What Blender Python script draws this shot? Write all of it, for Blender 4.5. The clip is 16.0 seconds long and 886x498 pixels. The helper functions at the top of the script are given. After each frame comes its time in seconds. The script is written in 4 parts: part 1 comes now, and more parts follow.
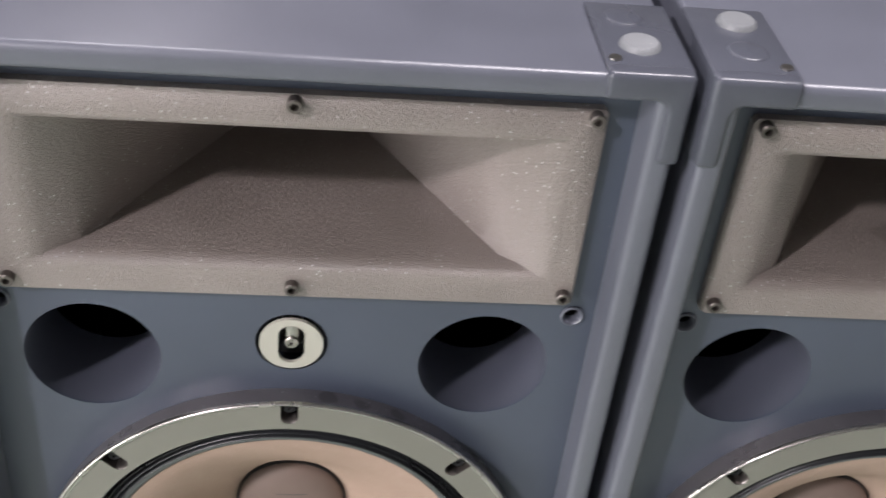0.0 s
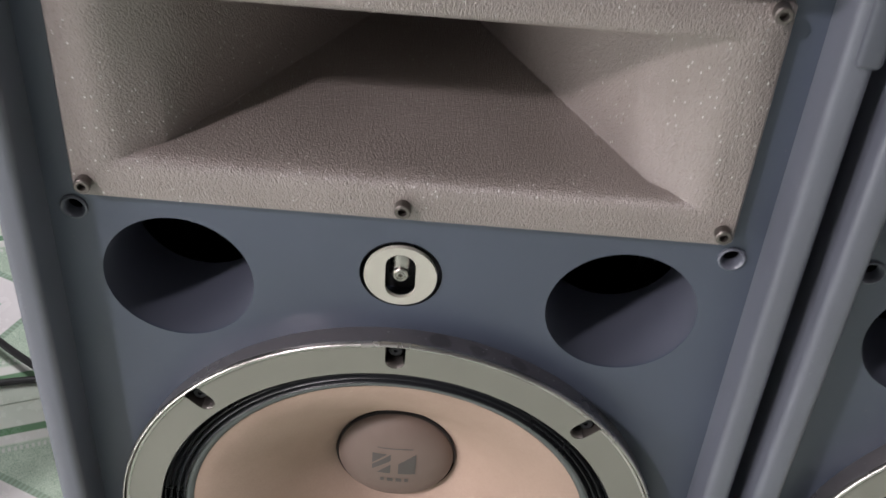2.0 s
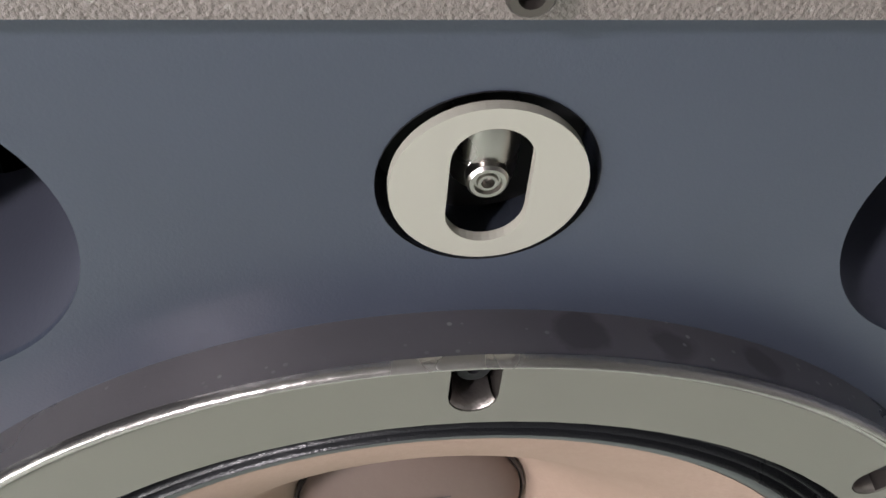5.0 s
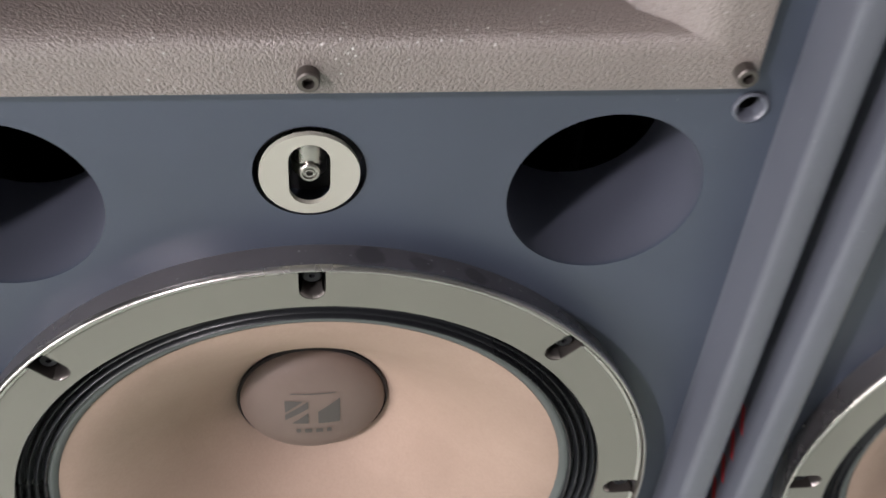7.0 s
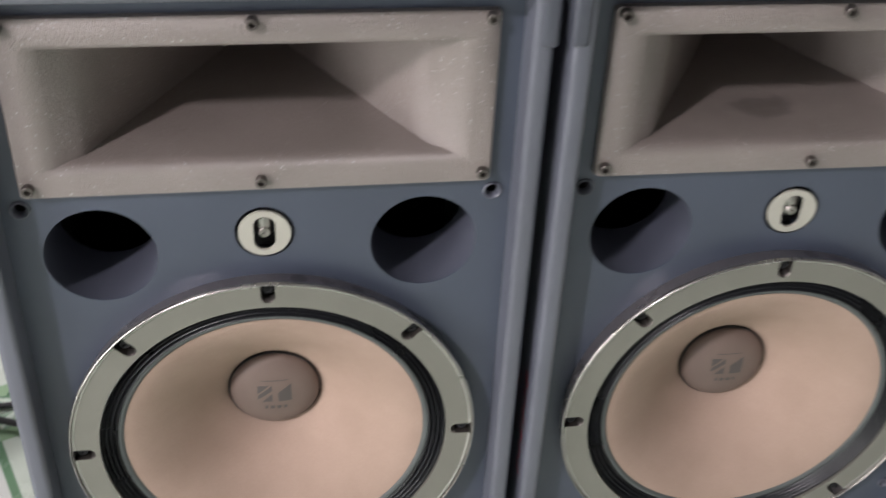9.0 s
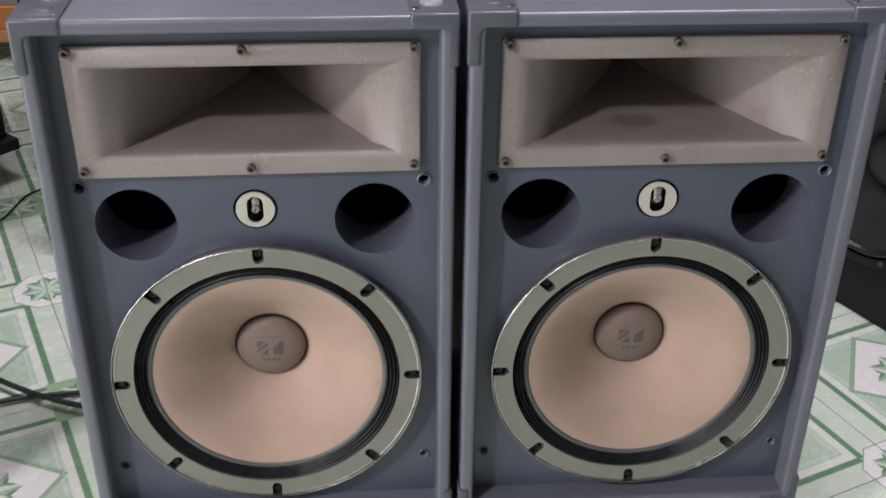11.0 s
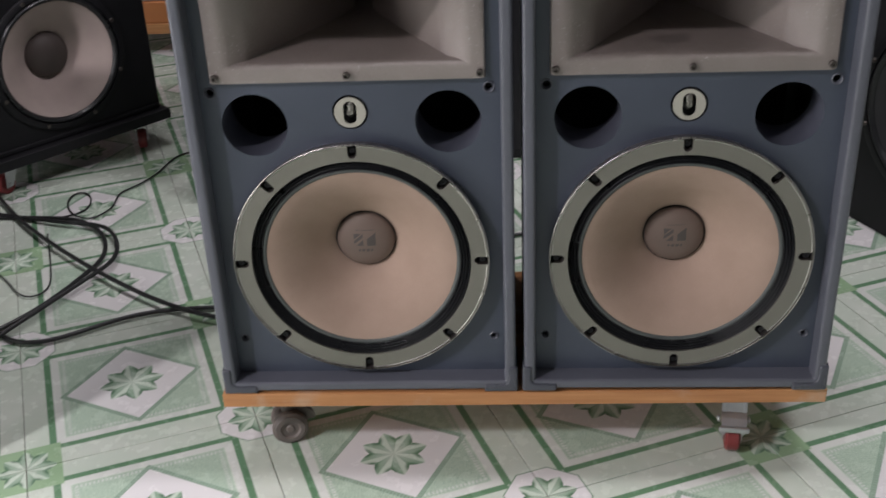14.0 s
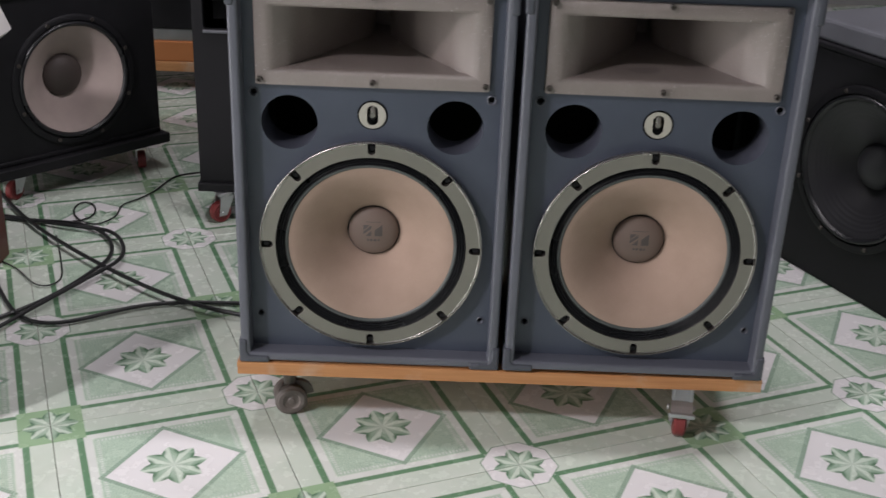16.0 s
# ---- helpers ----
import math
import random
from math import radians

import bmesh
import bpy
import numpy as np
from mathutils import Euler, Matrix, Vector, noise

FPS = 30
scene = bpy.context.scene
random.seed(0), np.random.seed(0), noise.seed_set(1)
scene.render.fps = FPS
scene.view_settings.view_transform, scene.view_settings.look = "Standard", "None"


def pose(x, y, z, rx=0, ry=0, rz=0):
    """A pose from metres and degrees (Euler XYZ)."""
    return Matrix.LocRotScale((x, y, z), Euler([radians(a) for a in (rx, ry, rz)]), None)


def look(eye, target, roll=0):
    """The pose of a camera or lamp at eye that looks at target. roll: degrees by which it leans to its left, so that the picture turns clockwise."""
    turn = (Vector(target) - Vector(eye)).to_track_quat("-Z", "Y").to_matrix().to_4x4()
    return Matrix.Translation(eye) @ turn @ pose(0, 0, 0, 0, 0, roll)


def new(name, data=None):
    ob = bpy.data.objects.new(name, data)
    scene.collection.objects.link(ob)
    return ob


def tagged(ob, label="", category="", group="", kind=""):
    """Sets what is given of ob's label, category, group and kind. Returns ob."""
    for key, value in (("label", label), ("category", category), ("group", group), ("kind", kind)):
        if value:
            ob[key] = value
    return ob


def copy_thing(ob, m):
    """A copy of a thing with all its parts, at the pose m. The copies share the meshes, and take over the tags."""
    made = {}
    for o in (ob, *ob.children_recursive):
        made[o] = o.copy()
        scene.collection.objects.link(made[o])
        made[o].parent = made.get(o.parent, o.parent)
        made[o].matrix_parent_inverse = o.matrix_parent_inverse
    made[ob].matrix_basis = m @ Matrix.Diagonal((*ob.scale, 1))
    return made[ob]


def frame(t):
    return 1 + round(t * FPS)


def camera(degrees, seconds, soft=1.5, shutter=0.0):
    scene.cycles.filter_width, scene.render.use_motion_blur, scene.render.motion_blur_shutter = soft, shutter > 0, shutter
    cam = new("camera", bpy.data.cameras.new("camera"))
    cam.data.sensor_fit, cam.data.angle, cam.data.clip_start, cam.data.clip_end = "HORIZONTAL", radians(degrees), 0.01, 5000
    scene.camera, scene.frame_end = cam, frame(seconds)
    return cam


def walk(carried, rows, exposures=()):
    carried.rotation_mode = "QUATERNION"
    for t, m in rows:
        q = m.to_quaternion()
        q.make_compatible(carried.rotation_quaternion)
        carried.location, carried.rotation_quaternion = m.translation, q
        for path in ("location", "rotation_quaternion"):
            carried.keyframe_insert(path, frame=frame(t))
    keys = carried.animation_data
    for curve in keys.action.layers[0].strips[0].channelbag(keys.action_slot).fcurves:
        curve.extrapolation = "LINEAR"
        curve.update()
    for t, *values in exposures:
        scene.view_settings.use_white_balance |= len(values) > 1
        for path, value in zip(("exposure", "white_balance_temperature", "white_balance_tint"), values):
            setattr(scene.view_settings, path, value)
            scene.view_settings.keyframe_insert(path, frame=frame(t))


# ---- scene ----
cam = camera(42.7, 16.0, shutter=0.4)
PATH = [
    (0, (0.023, -0.609, 1.182), (0.227, 0.992, 0.0), 6.5),
    (0.5, (-0.008, -0.607, 1.168), (0.111, 1.002, -0.014), 6.5),
    (1, (-0.014, -0.587, 1.153), (0.074, 1.016, -0.041), 6.7),
    (1.5, (-0.008, -0.569, 1.124), (0.023, 1.016, -0.096), 6.1),
    (2, (0.028, -0.531, 1.091), (0.021, 1.032, -0.157), 4.4),
    (2.5, (0.032, -0.437, 0.986), (0.009, 1.09, -0.305), 2.5),
    (3, (-0.0190, -0.3230, 0.8870), (0.0370, 1.0680, -0.4100), 4.4),
    (3.5, (-0.0435, -0.2436, 0.8309), (0.1138, 1.1225, -0.4801), 6.4),
    (6, (-0.0398, -0.1636, 0.8047), (0.2013, 1.0914, -0.6013), 6.2),
    (6.5, (-0.0203, -0.2508, 0.8720), (0.2212, 1.0769, -0.4655), 5.6),
    (7, (-0.005, -0.386, 0.966), (0.244, 1.045, -0.409), 5.2),
    (7.5, (-0.016, -0.528, 1.054), (0.25, 1.001, -0.208), 5.0),
    (8, (-0.027, -0.634, 1.13), (0.208, 0.94, -0.082), 4.5),
    (8.5, (0.003, -0.711, 1.164), (0.234, 0.871, -0.037), 4.0),
    (9, (0.016, -0.818, 1.205), (0.294, 0.787, 0.046), 2.9),
    (9.2, (0.038, -0.864, 1.22), (0.366, 0.765, 0.107), 2.7),
    (11.3, (0.135, -1.267, 1.274), (0.258, 0.457, 0.269), 0.4),
    (11.5, (0.14, -1.32, 1.27), (0.259, 0.406, 0.265), 0.3),
    (12, (0.135, -1.39, 1.277), (0.251, 0.336, 0.272), -0.1),
    (12.5, (0.132, -1.434, 1.274), (0.246, 0.314, 0.309), -0.0),
    (13, (0.15, -1.464, 1.262), (0.235, 0.295, 0.313), -0.3),
    (13.5, (0.206, -1.495, 1.257), (0.191, 0.266, 0.309), -1.5),
    (14, (0.221, -1.519, 1.237), (0.113, 0.235, 0.282), -2.6),
    (14.5, (0.196, -1.577, 1.222), (0.016, 0.154, 0.237), -2.2),
    (15, (0.136, -1.721, 1.255), (-0.006, 0.065, 0.365), -0.3),
    (15.5, (0.098, -1.788, 1.235), (0.041, 0.019, 0.38), 1.3),
    (16, (0.122, -1.841, 1.226), (0.129, -0.019, 0.4), 2.2),
]
walk(cam, [(t, look(eye, target, roll)) for t, eye, target, roll in PATH],
     exposures=[(0, 0.18), (0.5, -0.02), (1.5, -0.02), (2.2, -0.02), (3.0, -0.1), (3.5, 0.04), (6.0, 0.02), (6.5, 0.05), (7.0, 0.1), (7.5, 0.13), (8.2, -0.08), (8.5, -0.1), (9.2, 0.12), (11.3, -0.13), (12.0, -0.32), (12.5, -0.28), (13.0, -0.16), (13.5, -0.24), (14.0, -0.6), (14.5, -0.84), (15.2, -0.52), (15.6, -0.41), (16, -0.54)])

# ---- light ----
world = bpy.data.worlds.new("room_air")
scene.world = world
world.use_nodes = True
world.node_tree.nodes["Background"].inputs[0].default_value = (0.75, 0.8, 0.9, 1)
world.node_tree.nodes["Background"].inputs[1].default_value = 0.006


def overhead_lamp(x, y, z, length, width, power, turn=0.0, colour=(1.0, 0.925, 0.985)):
    data = bpy.data.lights.new("unseen_overhead", "AREA")
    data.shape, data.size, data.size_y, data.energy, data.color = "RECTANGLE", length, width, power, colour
    ob = new("unseen_overhead_light", data)
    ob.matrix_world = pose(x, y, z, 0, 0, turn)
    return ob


# key placed from the direction of the shadows; the lamp itself is unseen
overhead_lamp(-2.66, -2.63, 3.47, 0.54, 0.25, 246, 45)
# unseen overhead fills, added to brighten the floor, cabinet tops and the back
overhead_lamp(0.9, 0.05, 3.22, 1.2, 0.12, 72, 0)
overhead_lamp(-0.7, 1.5, 3.22, 1.2, 0.12, 34, 90)
# broad low side light, added; its source is unseen and the opening made up
left_light = bpy.data.lights.new("unseen_left_light", "AREA")
left_light.shape, left_light.size, left_light.size_y, left_light.energy, left_light.color = "RECTANGLE", 1.6, 1.3, 73, (1.0, 0.965, 0.975)
new("unseen_left_light", left_light).matrix_world = pose(-2.99, -1.55, 0.88, 0, -90, 0)


# ---- materials ----
class Net:
    """A small writer of node trees: values go in, sockets come out."""

    def __init__(self, name):
        self.mat = bpy.data.materials.new(name)
        self.mat.use_nodes = True
        self.tree = self.mat.node_tree
        self.shader = self.tree.nodes["Principled BSDF"]

    def link(self, value, socket):
        if isinstance(value, bpy.types.NodeSocket):
            self.tree.links.new(value, socket)
        elif isinstance(value, (tuple, list)) and len(value) == 3 and socket.type == "RGBA":
            socket.default_value = (*value, 1)
        else:
            socket.default_value = value

    def node(self, kind, **props):
        n = self.tree.nodes.new(kind)
        for key, value in props.items():
            setattr(n, key, value)
        return n

    def math(self, op, a, b=0.0, c=0.0):
        n = self.node("ShaderNodeMath", operation=op)
        for value, socket in zip((a, b, c), n.inputs):
            self.link(value, socket)
        return n.outputs[0]

    def below(self, a, edge, soft=0.0015):
        """One where a is under edge, with a soft step."""
        n = self.node("ShaderNodeMapRange", interpolation_type="SMOOTHSTEP")
        for value, k in zip((a, edge - soft, edge + soft, 1.0, 0.0), range(5)):
            self.link(value, n.inputs[k])
        return n.outputs[0]

    def ramp(self, a, lo, hi, to_lo=0.0, to_hi=1.0):
        n = self.node("ShaderNodeMapRange")
        for value, k in zip((a, lo, hi, to_lo, to_hi), range(5)):
            self.link(value, n.inputs[k])
        return n.outputs[0]

    def mix(self, fac, a, b, blend="MIX"):
        n = self.node("ShaderNodeMix", data_type="RGBA", blend_type=blend)
        self.link(fac, n.inputs[0])
        self.link(a, n.inputs[6])
        self.link(b, n.inputs[7])
        return n.outputs[2]

    def coords(self, which="Object"):
        return self.node("ShaderNodeTexCoord").outputs[which]

    def noise(self, scale, detail=3.0, rough=0.55, vector=None, out=0):
        n = self.node("ShaderNodeTexNoise")
        n.inputs["Scale"].default_value, n.inputs["Detail"].default_value, n.inputs["Roughness"].default_value = scale, detail, rough
        self.link(vector if vector is not None else self.coords(), n.inputs["Vector"])
        return n.outputs[out]

    def voronoi(self, scale, feature="F1", vector=None):
        n = self.node("ShaderNodeTexVoronoi", feature=feature)
        n.inputs["Scale"].default_value = scale
        self.link(vector if vector is not None else self.coords(), n.inputs["Vector"])
        return n.outputs[0]

    def bump(self, height, strength, distance=0.001):
        n = self.node("ShaderNodeBump")
        n.inputs["Strength"].default_value, n.inputs["Distance"].default_value = strength, distance
        self.link(height, n.inputs["Height"])
        self.link(n.outputs[0], self.shader.inputs["Normal"])

    def done(self, colour, rough=0.5, metal=0.0, spec=0.5, coat=0.0):
        for value, name in ((colour, "Base Color"), (rough, "Roughness"), (metal, "Metallic"), (spec, "Specular IOR Level"), (coat, "Coat Weight")):
            self.link(value, self.shader.inputs[name])
        return self.mat


def painted(name, colour, rough=0.5, grain=900.0, relief=0.12, mottling=0.12, dust=0.03, metal=0.0, spec=0.5):
    """Paint with a fine grain, slow changes of tone and a little dust."""
    n = Net(name)
    slow = n.noise(7.0, 4.0)
    fine = n.noise(grain, 2.0)
    tone = n.mix(n.ramp(slow, 0.3, 0.7), tuple(c * (1 - mottling) for c in colour), tuple(min(1, c * (1 + mottling)) for c in colour))
    specks = n.below(n.voronoi(130.0), dust, 0.02)
    tone = n.mix(n.math("MULTIPLY", specks, n.ramp(n.noise(3.1), 0.5, 0.68, 0.0, 0.5)), tone, (0.55, 0.54, 0.52))
    n.bump(fine, relief, 0.0006)
    return n.done(tone, n.ramp(slow, 0.2, 0.8, rough - 0.06, rough + 0.08), metal, spec)


def textured_horn(marked=False):
    n = Net("horn_paint")
    cells = n.voronoi(820.0, "SMOOTH_F1")
    grain = n.noise(950.0, 3.0, 0.65)
    height = n.math("ADD", n.math("MULTIPLY", cells, 0.8), grain)
    slow = n.noise(9.0, 4.0)
    tone = n.mix(n.ramp(slow, 0.3, 0.7), (0.205, 0.174, 0.157), (0.268, 0.228, 0.207))
    tone = n.mix(n.ramp(grain, 0.35, 0.7, 0.0, 0.35), tone, (0.14, 0.118, 0.107))
    specks = n.below(n.voronoi(210.0), 0.13, 0.03)
    tone = n.mix(n.math("MULTIPLY", specks, n.ramp(n.noise(14.0), 0.42, 0.58, 0.0, 0.7)), tone, (0.75, 0.73, 0.69))
    if marked:
        tone = smudge(n, tone, (-0.02, 0.075, 0.706), 0.034, (0.07, 0.06, 0.055), 0.5, (1.0, 1.6, 1.0))
    n.bump(height, 0.72, 0.0010)
    return n.done(tone, n.ramp(grain, 0.3, 0.7, 0.24, 0.42), 0.0, 1.0)


def smudge(n, tone, place, size, dark, amount, squash=(1.0, 1.0, 1.0)):
    """A greasy mark with a ragged edge about one place."""
    m = n.node("ShaderNodeMapping", vector_type="POINT")
    n.link(n.coords(), m.inputs[0])
    m.inputs["Location"].default_value = tuple(-p * q for p, q in zip(place, squash))
    m.inputs["Scale"].default_value = squash
    d = n.node("ShaderNodeVectorMath", operation="LENGTH")
    n.link(m.outputs[0], d.inputs[0])
    ragged = n.math("ADD", d.outputs["Value"], n.math("MULTIPLY", n.math("SUBTRACT", n.noise(45.0, 5.0), 0.5), size * 2.0))
    return n.mix(n.math("MULTIPLY", n.ramp(ragged, size * 0.75, size * 1.05, 1.0, 0.0), amount), tone, dark)


def paper_cone():
    n = Net("cone_paper")
    fine = n.noise(500.0, 4.0, 0.7)
    slow = n.noise(11.0, 4.0)
    tone = n.mix(n.ramp(slow, 0.3, 0.7), (0.335, 0.243, 0.190), (0.41, 0.301, 0.239))
    tone = n.mix(n.ramp(fine, 0.4, 0.75, 0.0, 0.25), tone, (0.25, 0.175, 0.14))
    n.bump(fine, 0.2, 0.0006)
    return n.done(tone, 0.8, 0.0, 0.25)


def wood_board():
    n = Net("dolly_wood")
    pos = n.node("ShaderNodeMapping")
    n.link(n.coords(), pos.inputs[0])
    pos.inputs["Scale"].default_value = (3.0, 60.0, 60.0)
    grain = n.noise(1.0, 5.0, 0.6, pos.outputs[0])
    tone = n.mix(n.ramp(grain, 0.3, 0.7), (0.36, 0.145, 0.05), (0.58, 0.29, 0.12))
    worn = n.ramp(n.noise(9.0, 4.0), 0.56, 0.68, 0.0, 0.55)
    tone = n.mix(worn, tone, (0.52, 0.4, 0.3))
    n.bump(grain, 0.3, 0.001)
    return n.done(tone, 0.45)


def floor_tile_material():
    """A printed ceramic tile: diamond with a flower in a stippled field, striped margins, rosettes at the corners."""
    n = Net("printed_ceramic_tile")
    xyz = n.node("ShaderNodeSeparateXYZ")
    n.link(n.coords(), xyz.inputs[0])
    x, y = xyz.outputs[0], xyz.outputs[1]
    ax, ay = n.math("ABSOLUTE", x), n.math("ABSOLUTE", y)
    lo, hi = n.math("MINIMUM", ax, ay), n.math("MAXIMUM", ax, ay)
    pale, cream, mid, dark = (0.525, 0.605, 0.515), (0.60, 0.655, 0.58), (0.30, 0.42, 0.325), (0.125, 0.245, 0.14)
    white = (0.70, 0.695, 0.69)
    stipple = n.noise(420.0, 3.0, 0.7)
    clouds = n.noise(9.0, 3.0)
    col = n.mix(n.ramp(clouds, 0.35, 0.65), pale, cream)
    edge = n.math("SUBTRACT", 0.2, hi)
    # the striped margin
    stripe = n.below(n.math("ABSOLUTE", n.math("SUBTRACT", edge, 0.048)), 0.0062)
    inner_pale = n.below(n.math("ABSOLUTE", n.math("SUBTRACT", edge, 0.062)), 0.007)
    # the stippled field
    field = n.mix(n.ramp(stipple, 0.35, 0.62), mid, (0.49, 0.60, 0.485))
    inside = n.below(hi, 0.129)
    along = n.math("SINE", n.math("MULTIPLY", lo, 900.0))
    dots = n.math("MULTIPLY", n.below(n.math("ABSOLUTE", n.math("SUBTRACT", hi, 0.1215)), 0.0035), n.ramp(along, -0.3, 0.3))
    col = n.mix(n.math("MULTIPLY", stripe, n.below(lo, 0.150)), col, dark)
    col = n.mix(n.math("MULTIPLY", n.math("MULTIPLY", inner_pale, n.below(lo, 0.140)), 0.5), col, white)
    col = n.mix(inside, col, field)
    col = n.mix(n.math("MULTIPLY", dots, 0.55), col, white)
    # the diamond
    rhomb = n.math("ADD", ax, ay)
    col = n.mix(n.below(rhomb, 0.134), col, n.mix(n.ramp(n.math("SINE", n.math("MULTIPLY", n.math("SUBTRACT", ax, ay), 700.0)), -0.5, 0.5), (0.24, 0.33, 0.25), mid))
    col = n.mix(n.below(rhomb, 0.121), col, white)

    def flower(px, py, size, base):
        r = n.math("SQRT", n.math("ADD", n.math("MULTIPLY", px, px), n.math("MULTIPLY", py, py)))
        a = n.math("ARCTAN2", py, px)
        turn = n.math("FRACT", n.math("ADD", n.math("MULTIPLY", a, 8.0 / (2 * math.pi)), 8.5))
        gap = n.math("MULTIPLY", n.math("ABSOLUTE", n.math("SUBTRACT", turn, 0.5)), 2.0)
        edge_r = n.math("MULTIPLY", n.math("SUBTRACT", 1.0, n.math("MULTIPLY", gap, 0.30)), size)
        rel = n.math("DIVIDE", r, edge_r)
        half = n.ramp(turn, 0.46, 0.54)
        petal = n.mix(half, (0.25, 0.37, 0.265), (0.54, 0.635, 0.535))
        petal = n.mix(n.ramp(rel, 0.15, 0.9, 0.6, 0.0), petal, (0.58, 0.66, 0.57))
        tip = n.math("MULTIPLY", n.ramp(rel, 0.72, 0.9), n.ramp(gap, 0.25, 0.6))
        petal = n.mix(n.math("MULTIPLY", tip, 0.95), petal, (0.10, 0.19, 0.115))
        petal = n.mix(n.math("MULTIPLY", n.ramp(gap, 0.86, 0.98), n.ramp(rel, 0.25, 0.8, 0.1, 0.7)), petal, dark)
        return n.mix(n.below(rel, 1.0, 0.03), base, petal), r

    col, _ = flower(x, y, 0.060, col)
    # corner rosettes: pale octagons on one diagonal, green squares on the other
    cx, cy = n.math("SUBTRACT", 0.2, ax), n.math("SUBTRACT", 0.2, ay)
    chi = n.math("MAXIMUM", cx, cy)
    csum = n.math("MULTIPLY", n.math("ADD", cx, cy), 0.7071)
    octagon = n.math("MAXIMUM", chi, csum)
    same = n.ramp(n.math("MULTIPLY", n.math("SIGN", x), n.math("SIGN", y)), -0.1, 0.1)
    pale_corner = n.mix(n.below(octagon, 0.068), col, dark)
    pale_corner = n.mix(n.below(octagon, 0.066), pale_corner, white)
    green_corner = n.mix(n.below(chi, 0.060), col, (0.28, 0.42, 0.255))
    both = n.mix(same, green_corner, pale_corner)
    both, _ = flower(cx, cy, 0.052, both)
    col = both
    # dirt and the worn edge
    col = n.mix(n.ramp(n.noise(3.0, 5.0), 0.5, 0.8, 0.0, 0.22), col, (0.3, 0.29, 0.24))
    smear = n.noise(26.0, 5.0, 0.65)
    n.bump(n.noise(60.0, 2.0), 0.03, 0.001)
    return n.done(col, n.ramp(smear, 0.3, 0.7, 0.16, 0.34), 0.0, 0.45)


BLUE = painted("blue_grey_lacquer", (0.055, 0.067, 0.094), 0.43, 1100.0, 0.10, 0.10, 0.035, 0.0, 0.6)
SHELL = painted("grey_vinyl_shell", (0.100, 0.106, 0.130), 0.34, 650.0, 0.16, 0.1, 0.04, 0.0, 0.7)
GUARD = painted("corner_plastic", (0.066, 0.071, 0.088), 0.28, 500.0, 0.10, 0.08, 0.03)
GUARD_WORN = painted("worn_corner_plastic", (0.19, 0.198, 0.205), 0.42, 300.0, 0.2, 0.4, 0.08)
HORN = textured_horn()
MARKED_HORN = textured_horn(True)
CONE = paper_cone()
PORT = painted("port_tube", (0.074, 0.080, 0.104), 0.45, 700.0, 0.1, 0.1, 0.03)


def ring_wall():
    """Satin metal with finger marks by the top and dust."""
    n = Net("ring_wall")
    slow = n.noise(14.0, 4.0)
    tone = n.mix(n.ramp(slow, 0.3, 0.7), (0.24, 0.222, 0.226), (0.32, 0.298, 0.302))
    for x, z in ((0.029, 0.584), (0.055, 0.578), (0.082, 0.567)):
        tone = smudge(n, tone, (x, 0.010, z), 0.0075, (0.07, 0.061, 0.065), 0.4, (0.8, 1.0, 1.0))
    specks = n.math("MULTIPLY", n.below(n.voronoi(210.0), 0.14, 0.04), n.ramp(n.noise(23.0), 0.5, 0.62, 0.0, 0.8))
    tone = n.mix(specks, tone, (0.62, 0.6, 0.58))
    n.bump(n.noise(700.0), 0.08, 0.0005)
    return n.done(tone, n.ramp(slow, 0.3, 0.7, 0.24, 0.36), 0.8)


RING_SIDE = ring_wall()
RING = painted("champagne_ring", (0.205, 0.20, 0.171), 0.36, 1000.0, 0.05, 0.06, 0.02, 0.35)
EDGE = painted("bare_ring_edge", (0.48, 0.46, 0.435), 0.26, 260.0, 0.45, 0.35, 0.0, 0.95)
SLOT = painted("slot_metal", (0.34, 0.31, 0.29), 0.3, 300.0, 0.5, 0.4, 0.0, 0.9)
SURROUND = painted("coated_cloth", (0.016, 0.017, 0.019), 0.28, 900.0, 0.35, 0.2, 0.02)
GLUE = painted("grey_glue_ring", (0.075, 0.085, 0.082), 0.45, 500.0, 0.2, 0.2, 0.02)
DOME = painted("dome_cap", (0.162, 0.119, 0.099), 0.6, 400.0, 0.15, 0.12, 0.02)
MARK = painted("grey_print", (0.075, 0.066, 0.06), 0.5, 500.0, 0.05, 0.1, 0.0)
PLATE = painted("cream_plate", (0.42, 0.41, 0.35), 0.42, 900.0, 0.04, 0.03, 0.01)
STEEL = painted("nickel", (0.40, 0.38, 0.355), 0.28, 300.0, 0.03, 0.1, 0.0, 1.0)
DARK_STEEL = painted("dark_screw", (0.13, 0.115, 0.105), 0.4, 600.0, 0.1, 0.3, 0.0, 0.8)
# near-black colour that stands for the dark inside openings
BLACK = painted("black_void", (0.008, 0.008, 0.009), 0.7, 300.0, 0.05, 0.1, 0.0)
BLACK_BOX = painted("black_cabinet_paint", (0.010, 0.010, 0.012), 0.55, 500.0, 0.3, 0.2, 0.02, 0.0, 0.3)
RUBBER = painted("cable_rubber", (0.014, 0.015, 0.016), 0.42, 400.0, 0.1, 0.2, 0.0)
WOOD = wood_board()
TILE = floor_tile_material()
GROUT = painted("grout", (0.33, 0.34, 0.3), 0.9, 300.0, 0.3, 0.2, 0.0)
WALL = painted("wall_paint", (0.25, 0.252, 0.25), 0.85, 200.0, 0.1, 0.06, 0.0)
